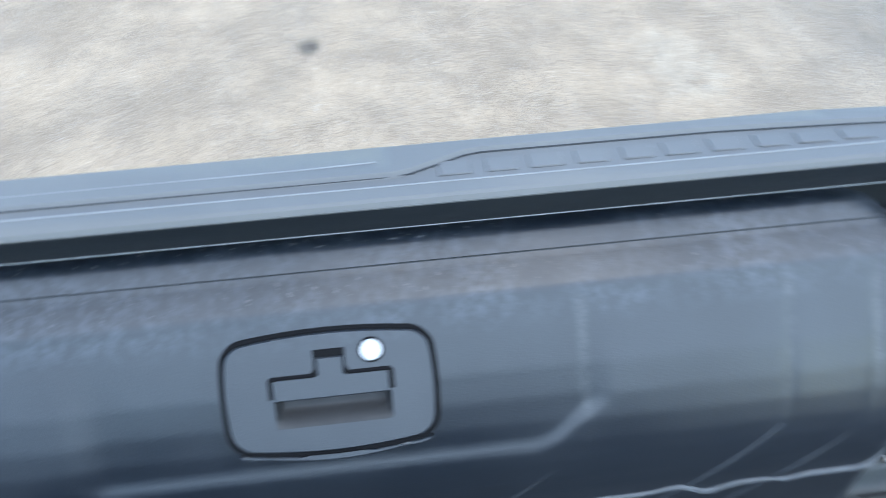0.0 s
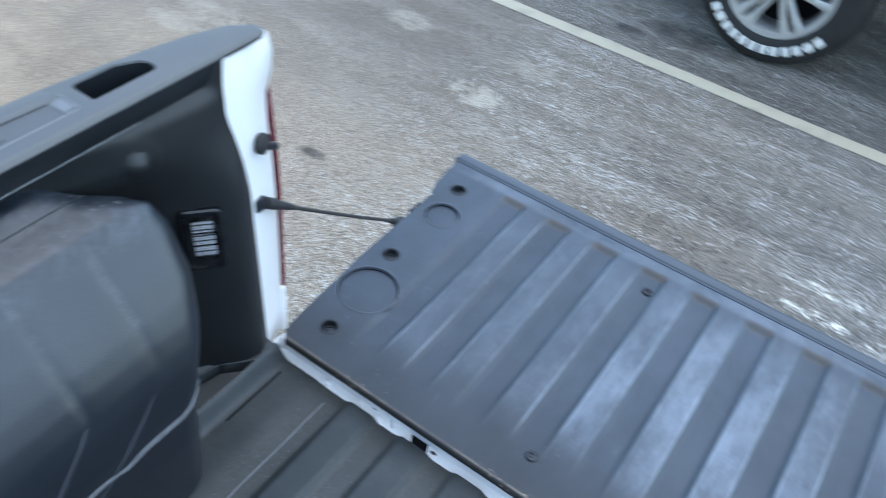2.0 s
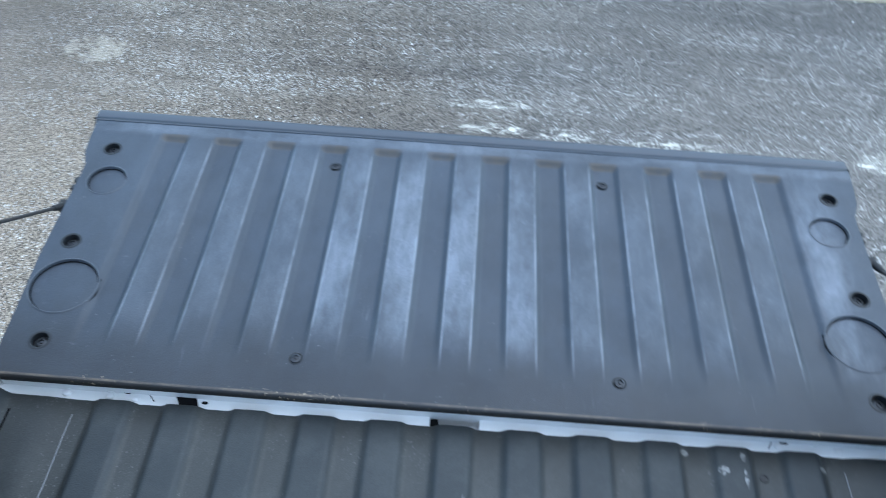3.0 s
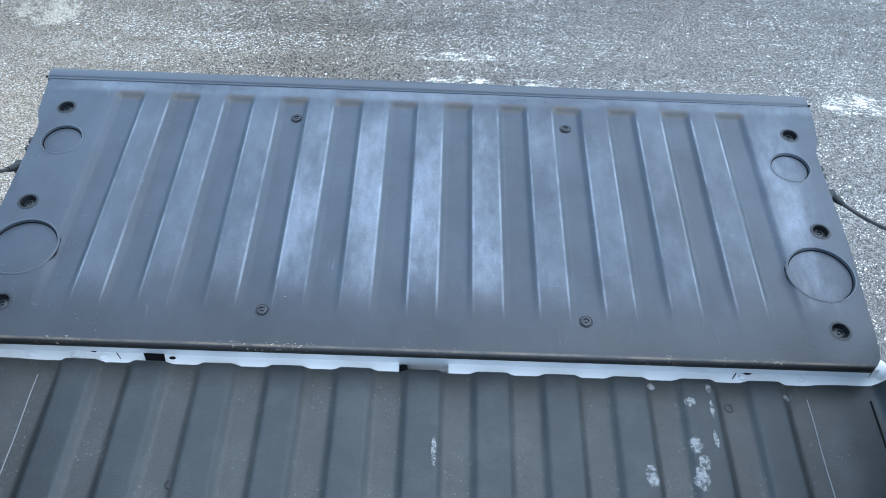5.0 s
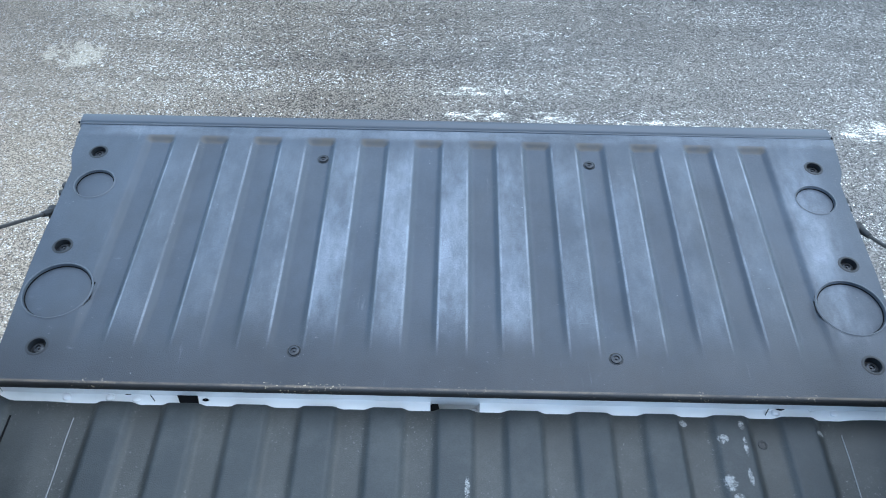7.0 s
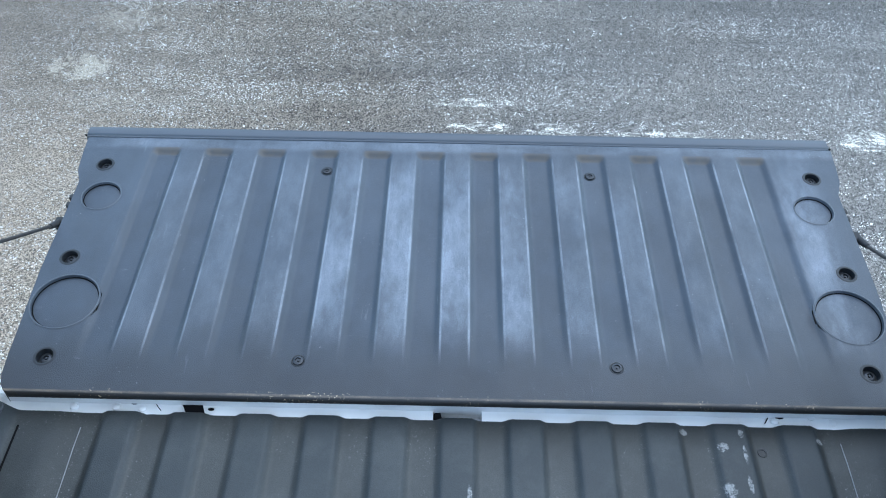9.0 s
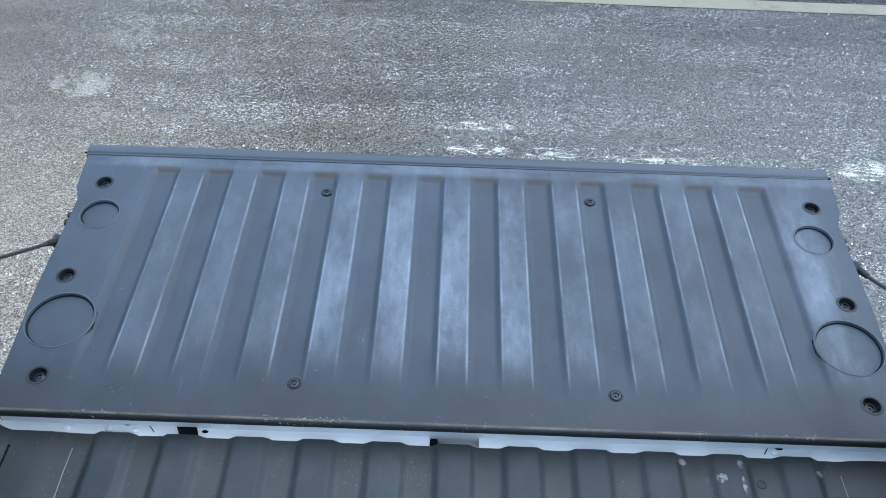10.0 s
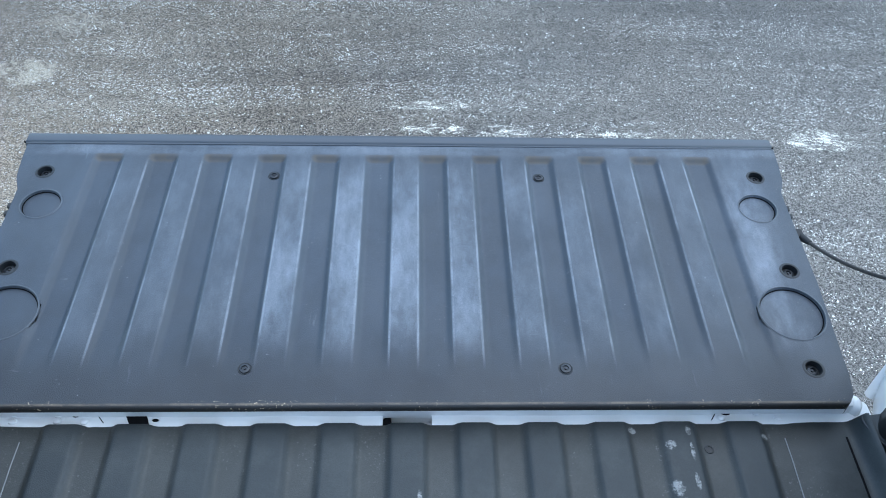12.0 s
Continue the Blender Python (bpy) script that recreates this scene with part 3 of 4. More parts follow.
def build_tailgate():
    gate = part("tailgate", block(MID - 0.735, MID + 0.735, 0.040, 0.648, TG - 0.062, TG - 0.022, 0.008), M_WHITE, truck, "white painted tailgate shell, lowered flat")
    xs, ys = 560, 200

    def at(u, v):
        y = 0.029 + 0.618 * v
        x = MID + (2 * u - 1) * half_width(y)
        return (x, y, TG + tail_relief(x, y))

    bm = grid(at, xs, ys)
    # folded-down rim
    rim = [e for e in bm.edges if e.is_boundary]
    out = bmesh.ops.extrude_edge_only(bm, edges=rim)
    for v in out["geom"]:
        if isinstance(v, bmesh.types.BMVert):
            v.co.z = TG - (0.0120 if v.co.y < 0.0295 else 0.034)
            v.co.x += 0.003 if v.co.x > 0 else -0.003
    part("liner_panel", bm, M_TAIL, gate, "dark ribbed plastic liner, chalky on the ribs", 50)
    # the cap along the free edge
    prof = [(0.6350, -0.0030), (0.6365, 0.0004), (0.6400, 0.0006), (0.6415, 0.0030), (0.6440, 0.0040), (0.6590, 0.0038), (0.6640, 0.0020), (0.6665, -0.004), (0.6670, -0.034), (0.640, -0.034)]
    secs = []
    left, right = MID - 0.7715, MID + 0.7640
    for x in (left, left + 0.003, -0.4, 0.0, 0.4, right - 0.003, right):
        pinch = 0.004 if x in (left, right) else 0.0
        secs.append([(x, y - 0.0035 * smooth(-0.4, 0.75, x), TG + z - pinch) for y, z in prof])
    part("edge_cap", loft(secs), M_CAP, gate, "smooth dark plastic cap on the free edge")
    for x, y in ((left, 0.638), (right, 0.634)):
        part("cap_notch", block(x - 0.0015, x + 0.0015, y - 0.001, y + 0.0022, TG - 0.001, TG + 0.0030, 0.0006), M_GAP, gate)
    # round pockets
    for cx, cy, r in CUPS:
        m = Matrix.Translation((cx, cy, TG))
        p = [(r + 0.0040, 0.0002), (r + 0.0016, 0.0010), (r + 0.0004, 0.0006), (r - 0.0002, -0.0012), (r - 0.0010, -0.0046), (r - 0.0022, -0.0054), (r - 0.0060, -0.0050), (r * 0.8, -0.0048), (r * 0.6, -0.0047), (r * 0.3, -0.0046), (0.0002, -0.0046)]
        part("round_pocket", spun(p, m, 64, False), M_TAIL, gate)
        # rim ring in paler cap plastic, the edge's highlight put into its colour
        part("pocket_rim", spun([(r + 0.0030, 0.0003), (r + 0.0018, 0.0014), (r + 0.0006, 0.0013), (r, 0.0002)], m, 64, False), M_CAP, gate)
        # near-black ring in the pocket's inner corner, painting the shade there
        g = [(r - 0.0009, -0.0036), (r - 0.0017, -0.0046), (r - 0.0024, -0.0050)]
        part("pocket_shade", spun(g, m, 64, False), M_GAP, gate)
    for cx, cy in BORES:
        m = Matrix.Translation((cx, cy, TG))
        p = [(0.0184, 0.0002), (0.0152, 0.0010), (0.0140, 0.0005), (0.0134, -0.002), (0.0130, -0.0105), (0.001, -0.0105)]
        part("screw_well", spun(p, m, 32, False), M_SKIRT, gate)
        s = [(0.0098, -0.0115), (0.0096, -0.0075), (0.0078, -0.0062), (0.0050, -0.0058), (0.0046, -0.0085), (0.0005, -0.0085)]
        part("screw", spun(s, m, 24, False), M_STEEL, gate, "dark recessed steel screw")
        pin = [(0.0022, -0.0085), (0.0020, -0.0060), (0.0003, -0.0056)]
        part("screw_pin", spun(pin, m, 12, False), M_STEEL, gate)
    for cx, cy in FLATS:
        m = Matrix.Translation((cx, cy, TG + tail_relief(cx, cy)))
        p = [(0.0118, 0.0), (0.0112, 0.0009), (0.0096, 0.0006), (0.0092, -0.0006)]
        part("screw_rim", spun(p, m, 28, False), M_SKIRT, gate)
        s = [(0.0090, 0.0001), (0.0084, 0.0022), (0.0050, 0.0030), (0.0046, 0.0010), (0.0005, 0.0008)]
        part("screw", spun(s, m, 24, False), M_STEEL, gate, "dark flat steel screw")
        pin = [(0.0021, 0.0008), (0.0019, 0.0026), (0.0003, 0.0030)]
        part("screw_pin", spun(pin, m, 12, False), M_STEEL, gate)
    # bracket where the cable joins
    for s, x in ((-1, -0.7605), (1, 0.7395)):
        part("cable_anchor", block(x - 0.010, x + 0.010, 0.394, 0.416, TG - 0.026, TG - 0.006, 0.005), M_RUBBER, gate)
        for y in (0.455, 0.475):
            part("side_bumper", block(x - 0.008 - 0.001 * s, x + 0.008 - 0.001 * s, y - 0.006, y + 0.006, TG - 0.03, TG - 0.012, 0.003), M_RUBBER, gate)
    return gate


build_tailgate()


# ---- bed floor and sill ----
FLOOR_LO, FLOOR_HI, FLOOR_END = 0.834, 0.843, 0.024


def floor_height(x):
    if abs(x) > 0.60:
        return FLOOR_LO + 0.004 * smooth(0.60, 0.66, abs(x)) + 0.03 * smooth(0.70, 0.735, abs(x)) ** 2
    k = (x + 0.002) / 0.108
    d = abs(k - round(k)) * 0.108
    if abs(round(k)) > 5:
        d = 0.06
    return FLOOR_LO + (FLOOR_HI - FLOOR_LO) * (1 - smooth(0.0210, 0.0375, d))


def build_floor():
    xs = [-0.735 + 1.47 * i / 420 for i in range(421)]
    ys = [-1.78, -1.4, -1.0, -0.7, -0.4, -0.2, -0.05, FLOOR_END - 0.004, FLOOR_END - 0.001, FLOOR_END, FLOOR_END]
    drop = [0, 0, 0, 0, 0, 0, 0, 0, 0.0015, 0.004, 0.03]
    bm = bmesh.new()
    rows = [[bm.verts.new((x, y, floor_height(x) - d)) for x in xs] for y, d in zip(ys, drop)]
    for a, b in zip(rows, rows[1:]):
        for i in range(len(xs) - 1):
            bm.faces.new((a[i], a[i + 1], b[i + 1], b[i]))
    floor = part("bed_floor", bm, M_FLOOR, truck, "dusty dark ribbed bed liner floor", 60)
    for s in (-1, 1):
        pts = [(s * (0.603 + 0.0006 * math.sin(i * 1.7)), -0.004 - 1.5 * i / 40, FLOOR_LO + 0.0004) for i in range(41)]
        part("liner_seam", tube(pts, 0.0010, 6), M_SEAM, floor, "thin pale seam line")
        part("floor_slot", block(s * 0.7000, s * 0.7035, -0.130, -0.004, FLOOR_LO + 0.002, FLOOR_LO + 0.0048, 0.0008), M_GAP, floor)
    for x, y in ((0.476, -0.0225), (-0.358, -0.173)):
        part("floor_plug", spun([(0.008, 0.0), (0.0072, 0.0010), (0.0045, 0.0014), (0.004, 0.0004), (0.0005, 0.0004)], Matrix.Translation((x, y, floor_height(x))), 20, False), M_WALL, floor)
    # white painted sill between floor and tailgate
    prof = [(0.0, 0.829), (0.022, 0.8315), (0.040, 0.8325), (0.058, 0.831), (0.068, 0.824), (0.076, 0.800), (0.078, 0.70)]
    cut0, cut1, cut_y, cut_r = -0.0415, 0.0375, 0.0445, 0.008

    def opening(x):
        """Where the sill begins over the cut-out, which has rounded far corners."""
        if not cut0 < x < cut1:
            return 0.0
        d = max(0.0, cut_r - min(x - cut0, cut1 - x))
        return cut_y - cut_r + math.sqrt(max(0.0, cut_r ** 2 - d ** 2))

    def lift(x):
        return 0.0012 * math.sin(x * 23) + 0.0015 * smooth(0.500, 0.508, abs(x)) + 0.0008 * noise.noise((x * 9, 2.0, 0.5))

    columns = [-0.76 + 1.52 * i / 150 for i in range(151)]
    columns = [x for x in columns if not cut0 - 0.002 < x < cut1 + 0.002]
    edge = 1e-5
    columns += [cut0 - edge, cut1 + edge, *(cut0 + edge + (cut1 - cut0 - 2 * edge) * (0.5 - 0.5 * math.cos(math.pi * i / 40)) for i in range(41))]
    rows = []
    for x in sorted(columns):
        y0 = opening(x)
        ys = [y0 + (0.078 - y0) * k / 26 for k in range(27)] + [0.078]
        rows.append([(x, y, (between(prof, y) if k < 26 else (0.716 if k == 26 else 0.70)) + lift(x) + 0.0008 * noise.noise((x * 30, y * 40, 4.0))) for k, y in enumerate(ys)])
    sill = part("sill", loft(rows, False, False), M_WHITE, truck, "white painted steel sill at the tailgate hinge")
    rim = [(x, opening(x)) for x in (cut0 + edge + (cut1 - cut0 - 2 * edge) * (0.5 - 0.5 * math.cos(math.pi * i / 24)) for i in range(25))]
    rim = [(cut0, -0.01), (cut0, cut_y - cut_r), *rim[1:-1], (cut1, cut_y - cut_r), (cut1, -0.01)]
    bm = filled([(x, y, 0.797 + 0.08 * (x - cut0)) for x, y in rim])
    walled(bm, [[(x, y, 0.8325 + lift(x)) for x, y in rim], [(x, y, 0.797 + 0.08 * (x - cut0)) for x, y in rim]])
    part("sill_cutout", bm, M_WHITE, sill)
    # solid black wedge for the dark left end of the cut-out, shade as colour
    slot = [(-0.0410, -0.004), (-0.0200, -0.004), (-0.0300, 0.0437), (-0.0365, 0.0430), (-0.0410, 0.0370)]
    part("cutout_shade", loft([[(x, y, z) for x, y in slot] for z in (0.790, 0.8260)]), M_GAP, sill)
    tape = [(-0.442, 0.026), (-0.411, 0.0255), (-0.4225, 0.054), (-0.4575, 0.0545)]
    part("sill_tape", loft([[(x, y, z + lift(x) - 0.0012 * math.sin(x * 23)) for x, y in tape] for z in (0.8310, 0.8350)]), M_GAP, sill, "black tape patch")
    for x, y, r in ((-0.402, 0.033, 0.0042), (-0.529, 0.042, 0.0052), (0.518, 0.041, 0.0058), (-0.669, 0.045, 0.0028)):
        part("sill_hole", spun([(r, 0.8340), (r * 0.9, 0.8353), (0.0003, 0.8353)], Matrix.Translation((x, y, 0)) @ Matrix.Diagonal((1.3, 0.6, 1, 1)), 16, False), M_GAP, sill)
    for x, y in ((-0.625, 0.044), (-0.626, 0.033), (-0.556, 0.033), (-0.513, 0.031), (0.509, 0.033), (0.568, 0.041), (0.602, 0.033), (-0.556, 0.043)):
        part("weld_bead", spun([(0.0078, 0.8310), (0.0062, 0.8362), (0.0035, 0.8374), (0.0005, 0.8377)], Matrix.Translation((x, y, 0)) @ Matrix.Diagonal((1.0, 0.8, 1, 1)), 14, False), M_WHITE, sill)
    for x0, x1 in ((-0.483, -0.502), (0.492, 0.507)):
        part("sill_joint", tube([(x0, 0.029, 0.8338), (x1, 0.050, 0.8338)], 0.0007, 6), M_GAP, sill)
    for s in (-1, 1):
        part("hinge_lug", spun([(0.015, 0.826), (0.0146, 0.840), (0.0125, 0.848), (0.0075, 0.8525), (0.0005, 0.854)], Matrix.Translation((s * 0.737 - 0.004, 0.052, 0)) @ Matrix.Diagonal((0.8, 1.1, 1, 1)), 24, False), M_WHITE, sill)
    return floor


build_floor()


# ---- bed sides: wall, rail, pillar, lamps ----
def flip(s, pts):
    return [(s * x, y, z) for x, y, z in pts]


def build_side(s):
    """One side of the bed; s is -1 or 1."""
    # inner wall with its outward curve behind the storage box
    low_plan = [(-1.79, 0.842), (-0.36, 0.842), (-0.20, 0.834), (-0.125, 0.818), (-0.085, 0.790), (-0.047, 0.7605), (-0.024, 0.7435), (-0.010, 0.7395), (0.004, 0.7420), (0.014, 0.7490), (0.021, 0.7575)]
    high_plan = [(-1.79, 0.842), (-0.40, 0.842), (-0.26, 0.812), (-0.17, 0.780), (-0.13, 0.770), (-0.05, 0.7590), (0.021, 0.7560)]

    def wall_x(y, z):
        up = smooth(1.225, 1.345, z)
        return between(low_plan, y) * (1 - up) + between(high_plan, y) * up

    def wall_at(u, v):
        z = 0.838 + 0.590 * v
        y_end = between([(0.838, 0.020), (1.20, 0.020), (1.29, 0.007), (1.35, -0.003), (1.40, -0.002), (1.44, 0.004)], z)
        y = y_end - (1.79 + y_end) * u ** 1.9
        x = sum(wall_x(y + d, z) for d in (-0.012, -0.006, 0.0, 0.006, 0.012)) / 5
        x = min(0.845, x + 0.013 * smooth(1.376, 1.400, z) * smooth(0.0, -0.03, y))
        d = math.hypot(y + 0.137, z - 1.338)
        x -= 0.010 * (1 - smooth(0.006, 0.018, d)) + 0.004 * (1 - smooth(0.026, 0.036, d)) - 0.003 * groove(d, 0.022, 0.005)
        return (s * x, y, z)

    wall = part("bed_wall", grid(wall_at, 170, 80), M_WALL, truck, "dark textured bed side liner")
    foot = [(-0.150, 0.800), (-0.105, 0.787), (-0.070, 0.779), (-0.043, 0.755), (-0.022, 0.737), (-0.002, 0.7275), (0.012, 0.7235), (0.021, 0.7255)]
    part("wall_foot", loft([flip(s, [(x, y, 0.836), (x, y, 0.857), (x + 0.003, y, 0.861), (wall_x(y, 0.86) + 0.006, y, 0.868), (wall_x(y, 0.86) + 0.02, y, 0.836)]) for y, x in foot]), M_FLOOR, wall)
    part("foot_lip", tube([(s * (x + 0.001), y, 0.8605) for y, x in foot], 0.0016, 8), M_FOLD, wall, "moulded lip at the foot of the liner")
    # rail cap
    inner, outer = 0.756, 0.856
    line = [(inner, -1.80), (inner, -1.2), (inner, -0.6), (inner, 0.012), (inner + 0.0005, 0.056), (0.7575, 0.074), (0.7630, 0.0815), (0.7720, 0.0810),
            (0.7870, 0.0720), (0.8040, 0.0500), (0.8180, 0.006), (0.8290, -0.047), (0.8390, -0.110), (0.8480, -0.19), (outer, -0.32), (outer, -0.8), (outer, -1.80)]
    cx = 0.780

    def ring(inset, z):
        return [(s * (x + (inset if x < cx else -inset)), y - (inset if y > 0.05 else 0), z) for x, y in line]

    hole = [(0.7830, -0.1625), (0.822, -0.1625), (0.8265, -0.157), (0.8265, -0.104), (0.813, -0.077), (0.803, -0.0705), (0.790, -0.0705), (0.7830, -0.077)]
    hole0 = [(s * x, y, RAIL) for x, y in hole]
    sunk = [(0.7820, -1.79), (0.7820, -1.2), (0.7820, -0.7), (0.7820, -0.186), (0.7845, -0.1815), (0.8190, -0.1815), (0.8225, -0.186), (0.8290, -0.300), (0.8350, -0.430), (0.8360, -0.690), (0.8330, -0.705), (0.8085, -0.765), (0.8050, -0.780), (0.8050, -1.79)]

    def panel_loop(inset, z):
        mid = 0.800
        return [(s * (x + (inset if x < mid else -inset)), y - (3.2 * inset if y > -0.19 else (-inset if y < -1.78 else 0.0)), z) for x, y in sunk]

    panel0 = panel_loop(0.0, RAIL)

    def outer_x(y):
        return between([(-1.80, outer), (-0.32, outer), (-0.19, 0.8480), (-0.110, 0.8390)], y) - 0.007

    end = -0.1815
    rear_loop = [(s * (inner + 0.007), end, RAIL)] + [p for p, (x, y) in zip(ring(0.007, RAIL), line) if y > -0.15] + [(s * outer_x(end), end, RAIL), (s * 0.8190, end, RAIL), (s * 0.7845, end, RAIL)]
    bm = filled(rear_loop, [hole0])
    stations = (end, -0.186, -0.19, -0.30, -0.32, -0.43, -0.6, -0.69, -0.705, -0.765, -0.78, -0.8, -1.2, -1.79, -1.80)
    loft([[(s * (inner + 0.007), y, RAIL), (s * (0.7845 if y == end else 0.7820), y, RAIL)] for y in stations], False, False, bm)
    loft([[(s * between([(-1.80, 0.8050), (-0.780, 0.8050), (-0.765, 0.8085), (-0.705, 0.8330), (-0.690, 0.8360), (-0.43, 0.8350), (-0.30, 0.8290), (-0.186, 0.8225), (end, 0.8190)], y), y, RAIL), (s * outer_x(y), y, RAIL)] for y in stations], False, False, bm)
    panel_bm = loft([[(s * 0.7870, y, RAIL - 0.0052), (s * (x - 0.0050), y, RAIL - 0.0052)] for x, y in ((0.8190, -0.1975), (0.8225, -0.202), (0.8290, -0.300), (0.8350, -0.430), (0.8360, -0.690), (0.8330, -0.705), (0.8085, -0.765), (0.8050, -0.780), (0.8050, -1.785))], False, False)
    walled(panel_bm, [panel0, panel_loop(0.0010, RAIL - 0.0006), panel_loop(0.0042, RAIL - 0.0046), panel_loop(0.0050, RAIL - 0.0052)])
    bmesh.ops.remove_doubles(panel_bm, verts=panel_bm.verts[:], dist=0.0001)
    rings = [ring(0.007, RAIL), ring(0.003, RAIL - 0.0018), ring(0.0, RAIL - 0.007)]
    walled(bm, rings)
    # outer skirt down to the body side
    low = [(s * (x - 0.003 if x > cx else x + 0.0005), y, RAIL - (0.0090 if x < cx else 0.045)) for x, y in line]
    walled(bm, [rings[2], low])
    hx, hy = sum(p[0] for p in hole) / 8, sum(p[1] for p in hole) / 8
    lip = [(s * (hx + (x - hx) * 0.97), hy + (y - hy) * 0.985, RAIL - 0.003) for x, y in hole]
    deep = [(s * (hx + (x - hx) * 0.94), hy + (y - hy) * 0.97, RAIL - 0.075) for x, y in hole]
    walled(bm, [hole0, lip])
    bmesh.ops.remove_doubles(bm, verts=bm.verts[:], dist=0.0002)
    rail = part("rail_cap", bm, M_RAIL, truck, "grey-black plastic bed rail cap", 30)
    bm = filled([(p[0], p[1], p[2]) for p in deep])
    walled(bm, [lip, deep])
    bmesh.ops.remove_doubles(bm, verts=bm.verts[:], dist=0.0002)
    part("stake_pocket", bm, M_SKIRT, rail)
    part("cap_seam", tube([(s * x, y, RAIL - 0.0095) for x, y in ((0.7570, 0.008), (0.7572, 0.040), (0.7585, 0.072), (0.7640, 0.0805), (0.7720, 0.0800))], 0.0021, 6), M_GAP, rail)
    # dark inner skirt of the rail
    prof = [(0.7565, RAIL - 0.006), (0.7575, RAIL - 0.012), (0.7675, RAIL - 0.0435), (0.7695, RAIL - 0.0455), (0.7720, RAIL - 0.0430), (0.785, RAIL - 0.02)]
    part("rail_skirt", loft([flip(s, [(x, y, z) for x, z in prof]) for y in (-1.80, -1.2, -0.6, -0.2, 0.004, 0.0095)], False, False), M_SKIRT, rail, "smooth black inner skirt")
    part("skirt_lip", tube([(s * 0.7692, y, RAIL - 0.0456) for y in (-1.8, -1.0, -0.4, -0.12)], 0.0010, 6), M_SEAM, rail)
    # sunk panel on the rail top, its worn rim's highlight painted pale, with raised plain shapes
    part("rail_panel", panel_bm, M_RAIL, rail, "", 8)
    part("rim_highlight", tube([(s * 0.7812, y, RAIL - 0.0004) for y in (-1.78, -1.2, -0.7, -0.4, -0.186)] + [(s * 0.784, -0.1808, RAIL - 0.0004), (s * 0.8205, -0.1808, RAIL - 0.0004)], 0.0013, 6), M_RIM, rail)
    # pale strip laid on the end bevel, painting the sky's reflection
    part("lit_panel_end", loft([flip(s, [(0.7885, y, z), (0.8150, y, z), (0.8150, y, z + 0.0005), (0.7885, y, z + 0.0005)]) for y, z in ((-0.1838, RAIL - 0.0004), (-0.1885, RAIL - 0.0018), (-0.1950, RAIL - 0.0044))]), M_RIM, rail)
    # dark line under the panel's outer edge, standing for its shaded step
    part("border_shade", tube([(s * (x - 0.0042), y, RAIL - 0.0046) for x, y in ((0.8225, -0.195), (0.8290, -0.300), (0.8350, -0.430), (0.8360, -0.688), (0.8330, -0.704), (0.8085, -0.764), (0.8060, -0.79), (0.8055, -1.2), (0.8055, -1.78))], 0.0010, 6), M_SKIRT, rail)
    part("pale_scratch", tube([(s * 0.8240, -0.80, RAIL - 0.0004), (s * 0.8215, -0.88, RAIL - 0.0003), (s * 0.8210, -1.05, RAIL - 0.0005), (s * 0.8200, -1.30, RAIL - 0.0008)], [0.0013, 0.0012, 0.0009, 0.0009], 6), M_RIM, rail)
    for i in range(10):
        y1 = -0.263 - i * 0.0485
        wide = 0.0345 + 0.002 * math.sin(i * 2.1)
        bm = block(s * 0.7965, s * (0.8165 + 0.004 * smooth(-0.26, -0.40, y1)), y1 - wide, y1, RAIL - 0.0062, RAIL - 0.0034, 0.0011, None, 1)
        part("raised_mark", bm, M_RAIL, rail)
    # white corner pillar beside the tailgate opening
    levels = [(0.828, 0.012, 0.074), (0.86, 0.014, 0.084), (0.90, 0.016, 0.087), (1.00, 0.019, 0.091), (1.10, 0.022, 0.094), (1.20, 0.023, 0.093), (1.27, 0.018, 0.090), (1.325, 0.008, 0.091),
              (1.350, 0.004, 0.111), (1.380, 0.006, 0.116), (1.405, 0.010, 0.110), (1.422, 0.012, 0.090), (1.4300, 0.012, 0.070)]
    secs = []
    for z, yi, yo in levels:
        xi = 0.7565
        xo = 0.786 if z < 1.34 else 0.792
        yi, yo = yi - 0.009, yo + 0.007
        back = 0.86 - 0.056 * smooth(1.32, 1.38, z) - 0.016 * smooth(1.38, 1.43, z)
        secs.append(flip(s, [(xi + 0.002, yi, z), (xi, yi + 0.006, z), (xi + 0.004, yi + 0.35 * (yo - yi), z), (xo - 0.006, yo - 0.008, z), (xo, yo - 0.002, z), (min(back, xo + 0.006), yo, z), (back - 0.003, yo - 0.02, z), (back, 0.03, z), (0.79, yi + 0.002, z)]))
    pillar = part("corner_pillar", loft(secs), M_WHITE, truck, "glossy white painted corner pillar")
    part("pillar_foot", tube([(s * 0.778, 0.078, 0.826), (s * 0.781, 0.085, 0.85), (s * 0.784, 0.092, 0.88), (s * 0.786, 0.096, 0.912)], [0.011, 0.009, 0.0065, 0.005], 10), M_WHITE, pillar)
    inward = Matrix.Translation((s * 0.7625, 0.053, 1.268)) @ Vector((-s, 0.35, 0)).to_track_quat("Z", "Y").to_matrix().to_4x4()
    part("rubber_stop", spun([(0.0145, 0.0), (0.016, 0.004), (0.0155, 0.010), (0.012, 0.012), (0.006, 0.013), (0.0005, 0.013)], inward, 24, False), M_RUBBER, pillar, "black rubber tailgate stop")
    part("striker_pin", tube([(s * 0.757, 0.062, 1.260), (s * 0.763, 0.084, 1.245)], [0.0055, 0.0066], 10), M_STEEL, pillar)
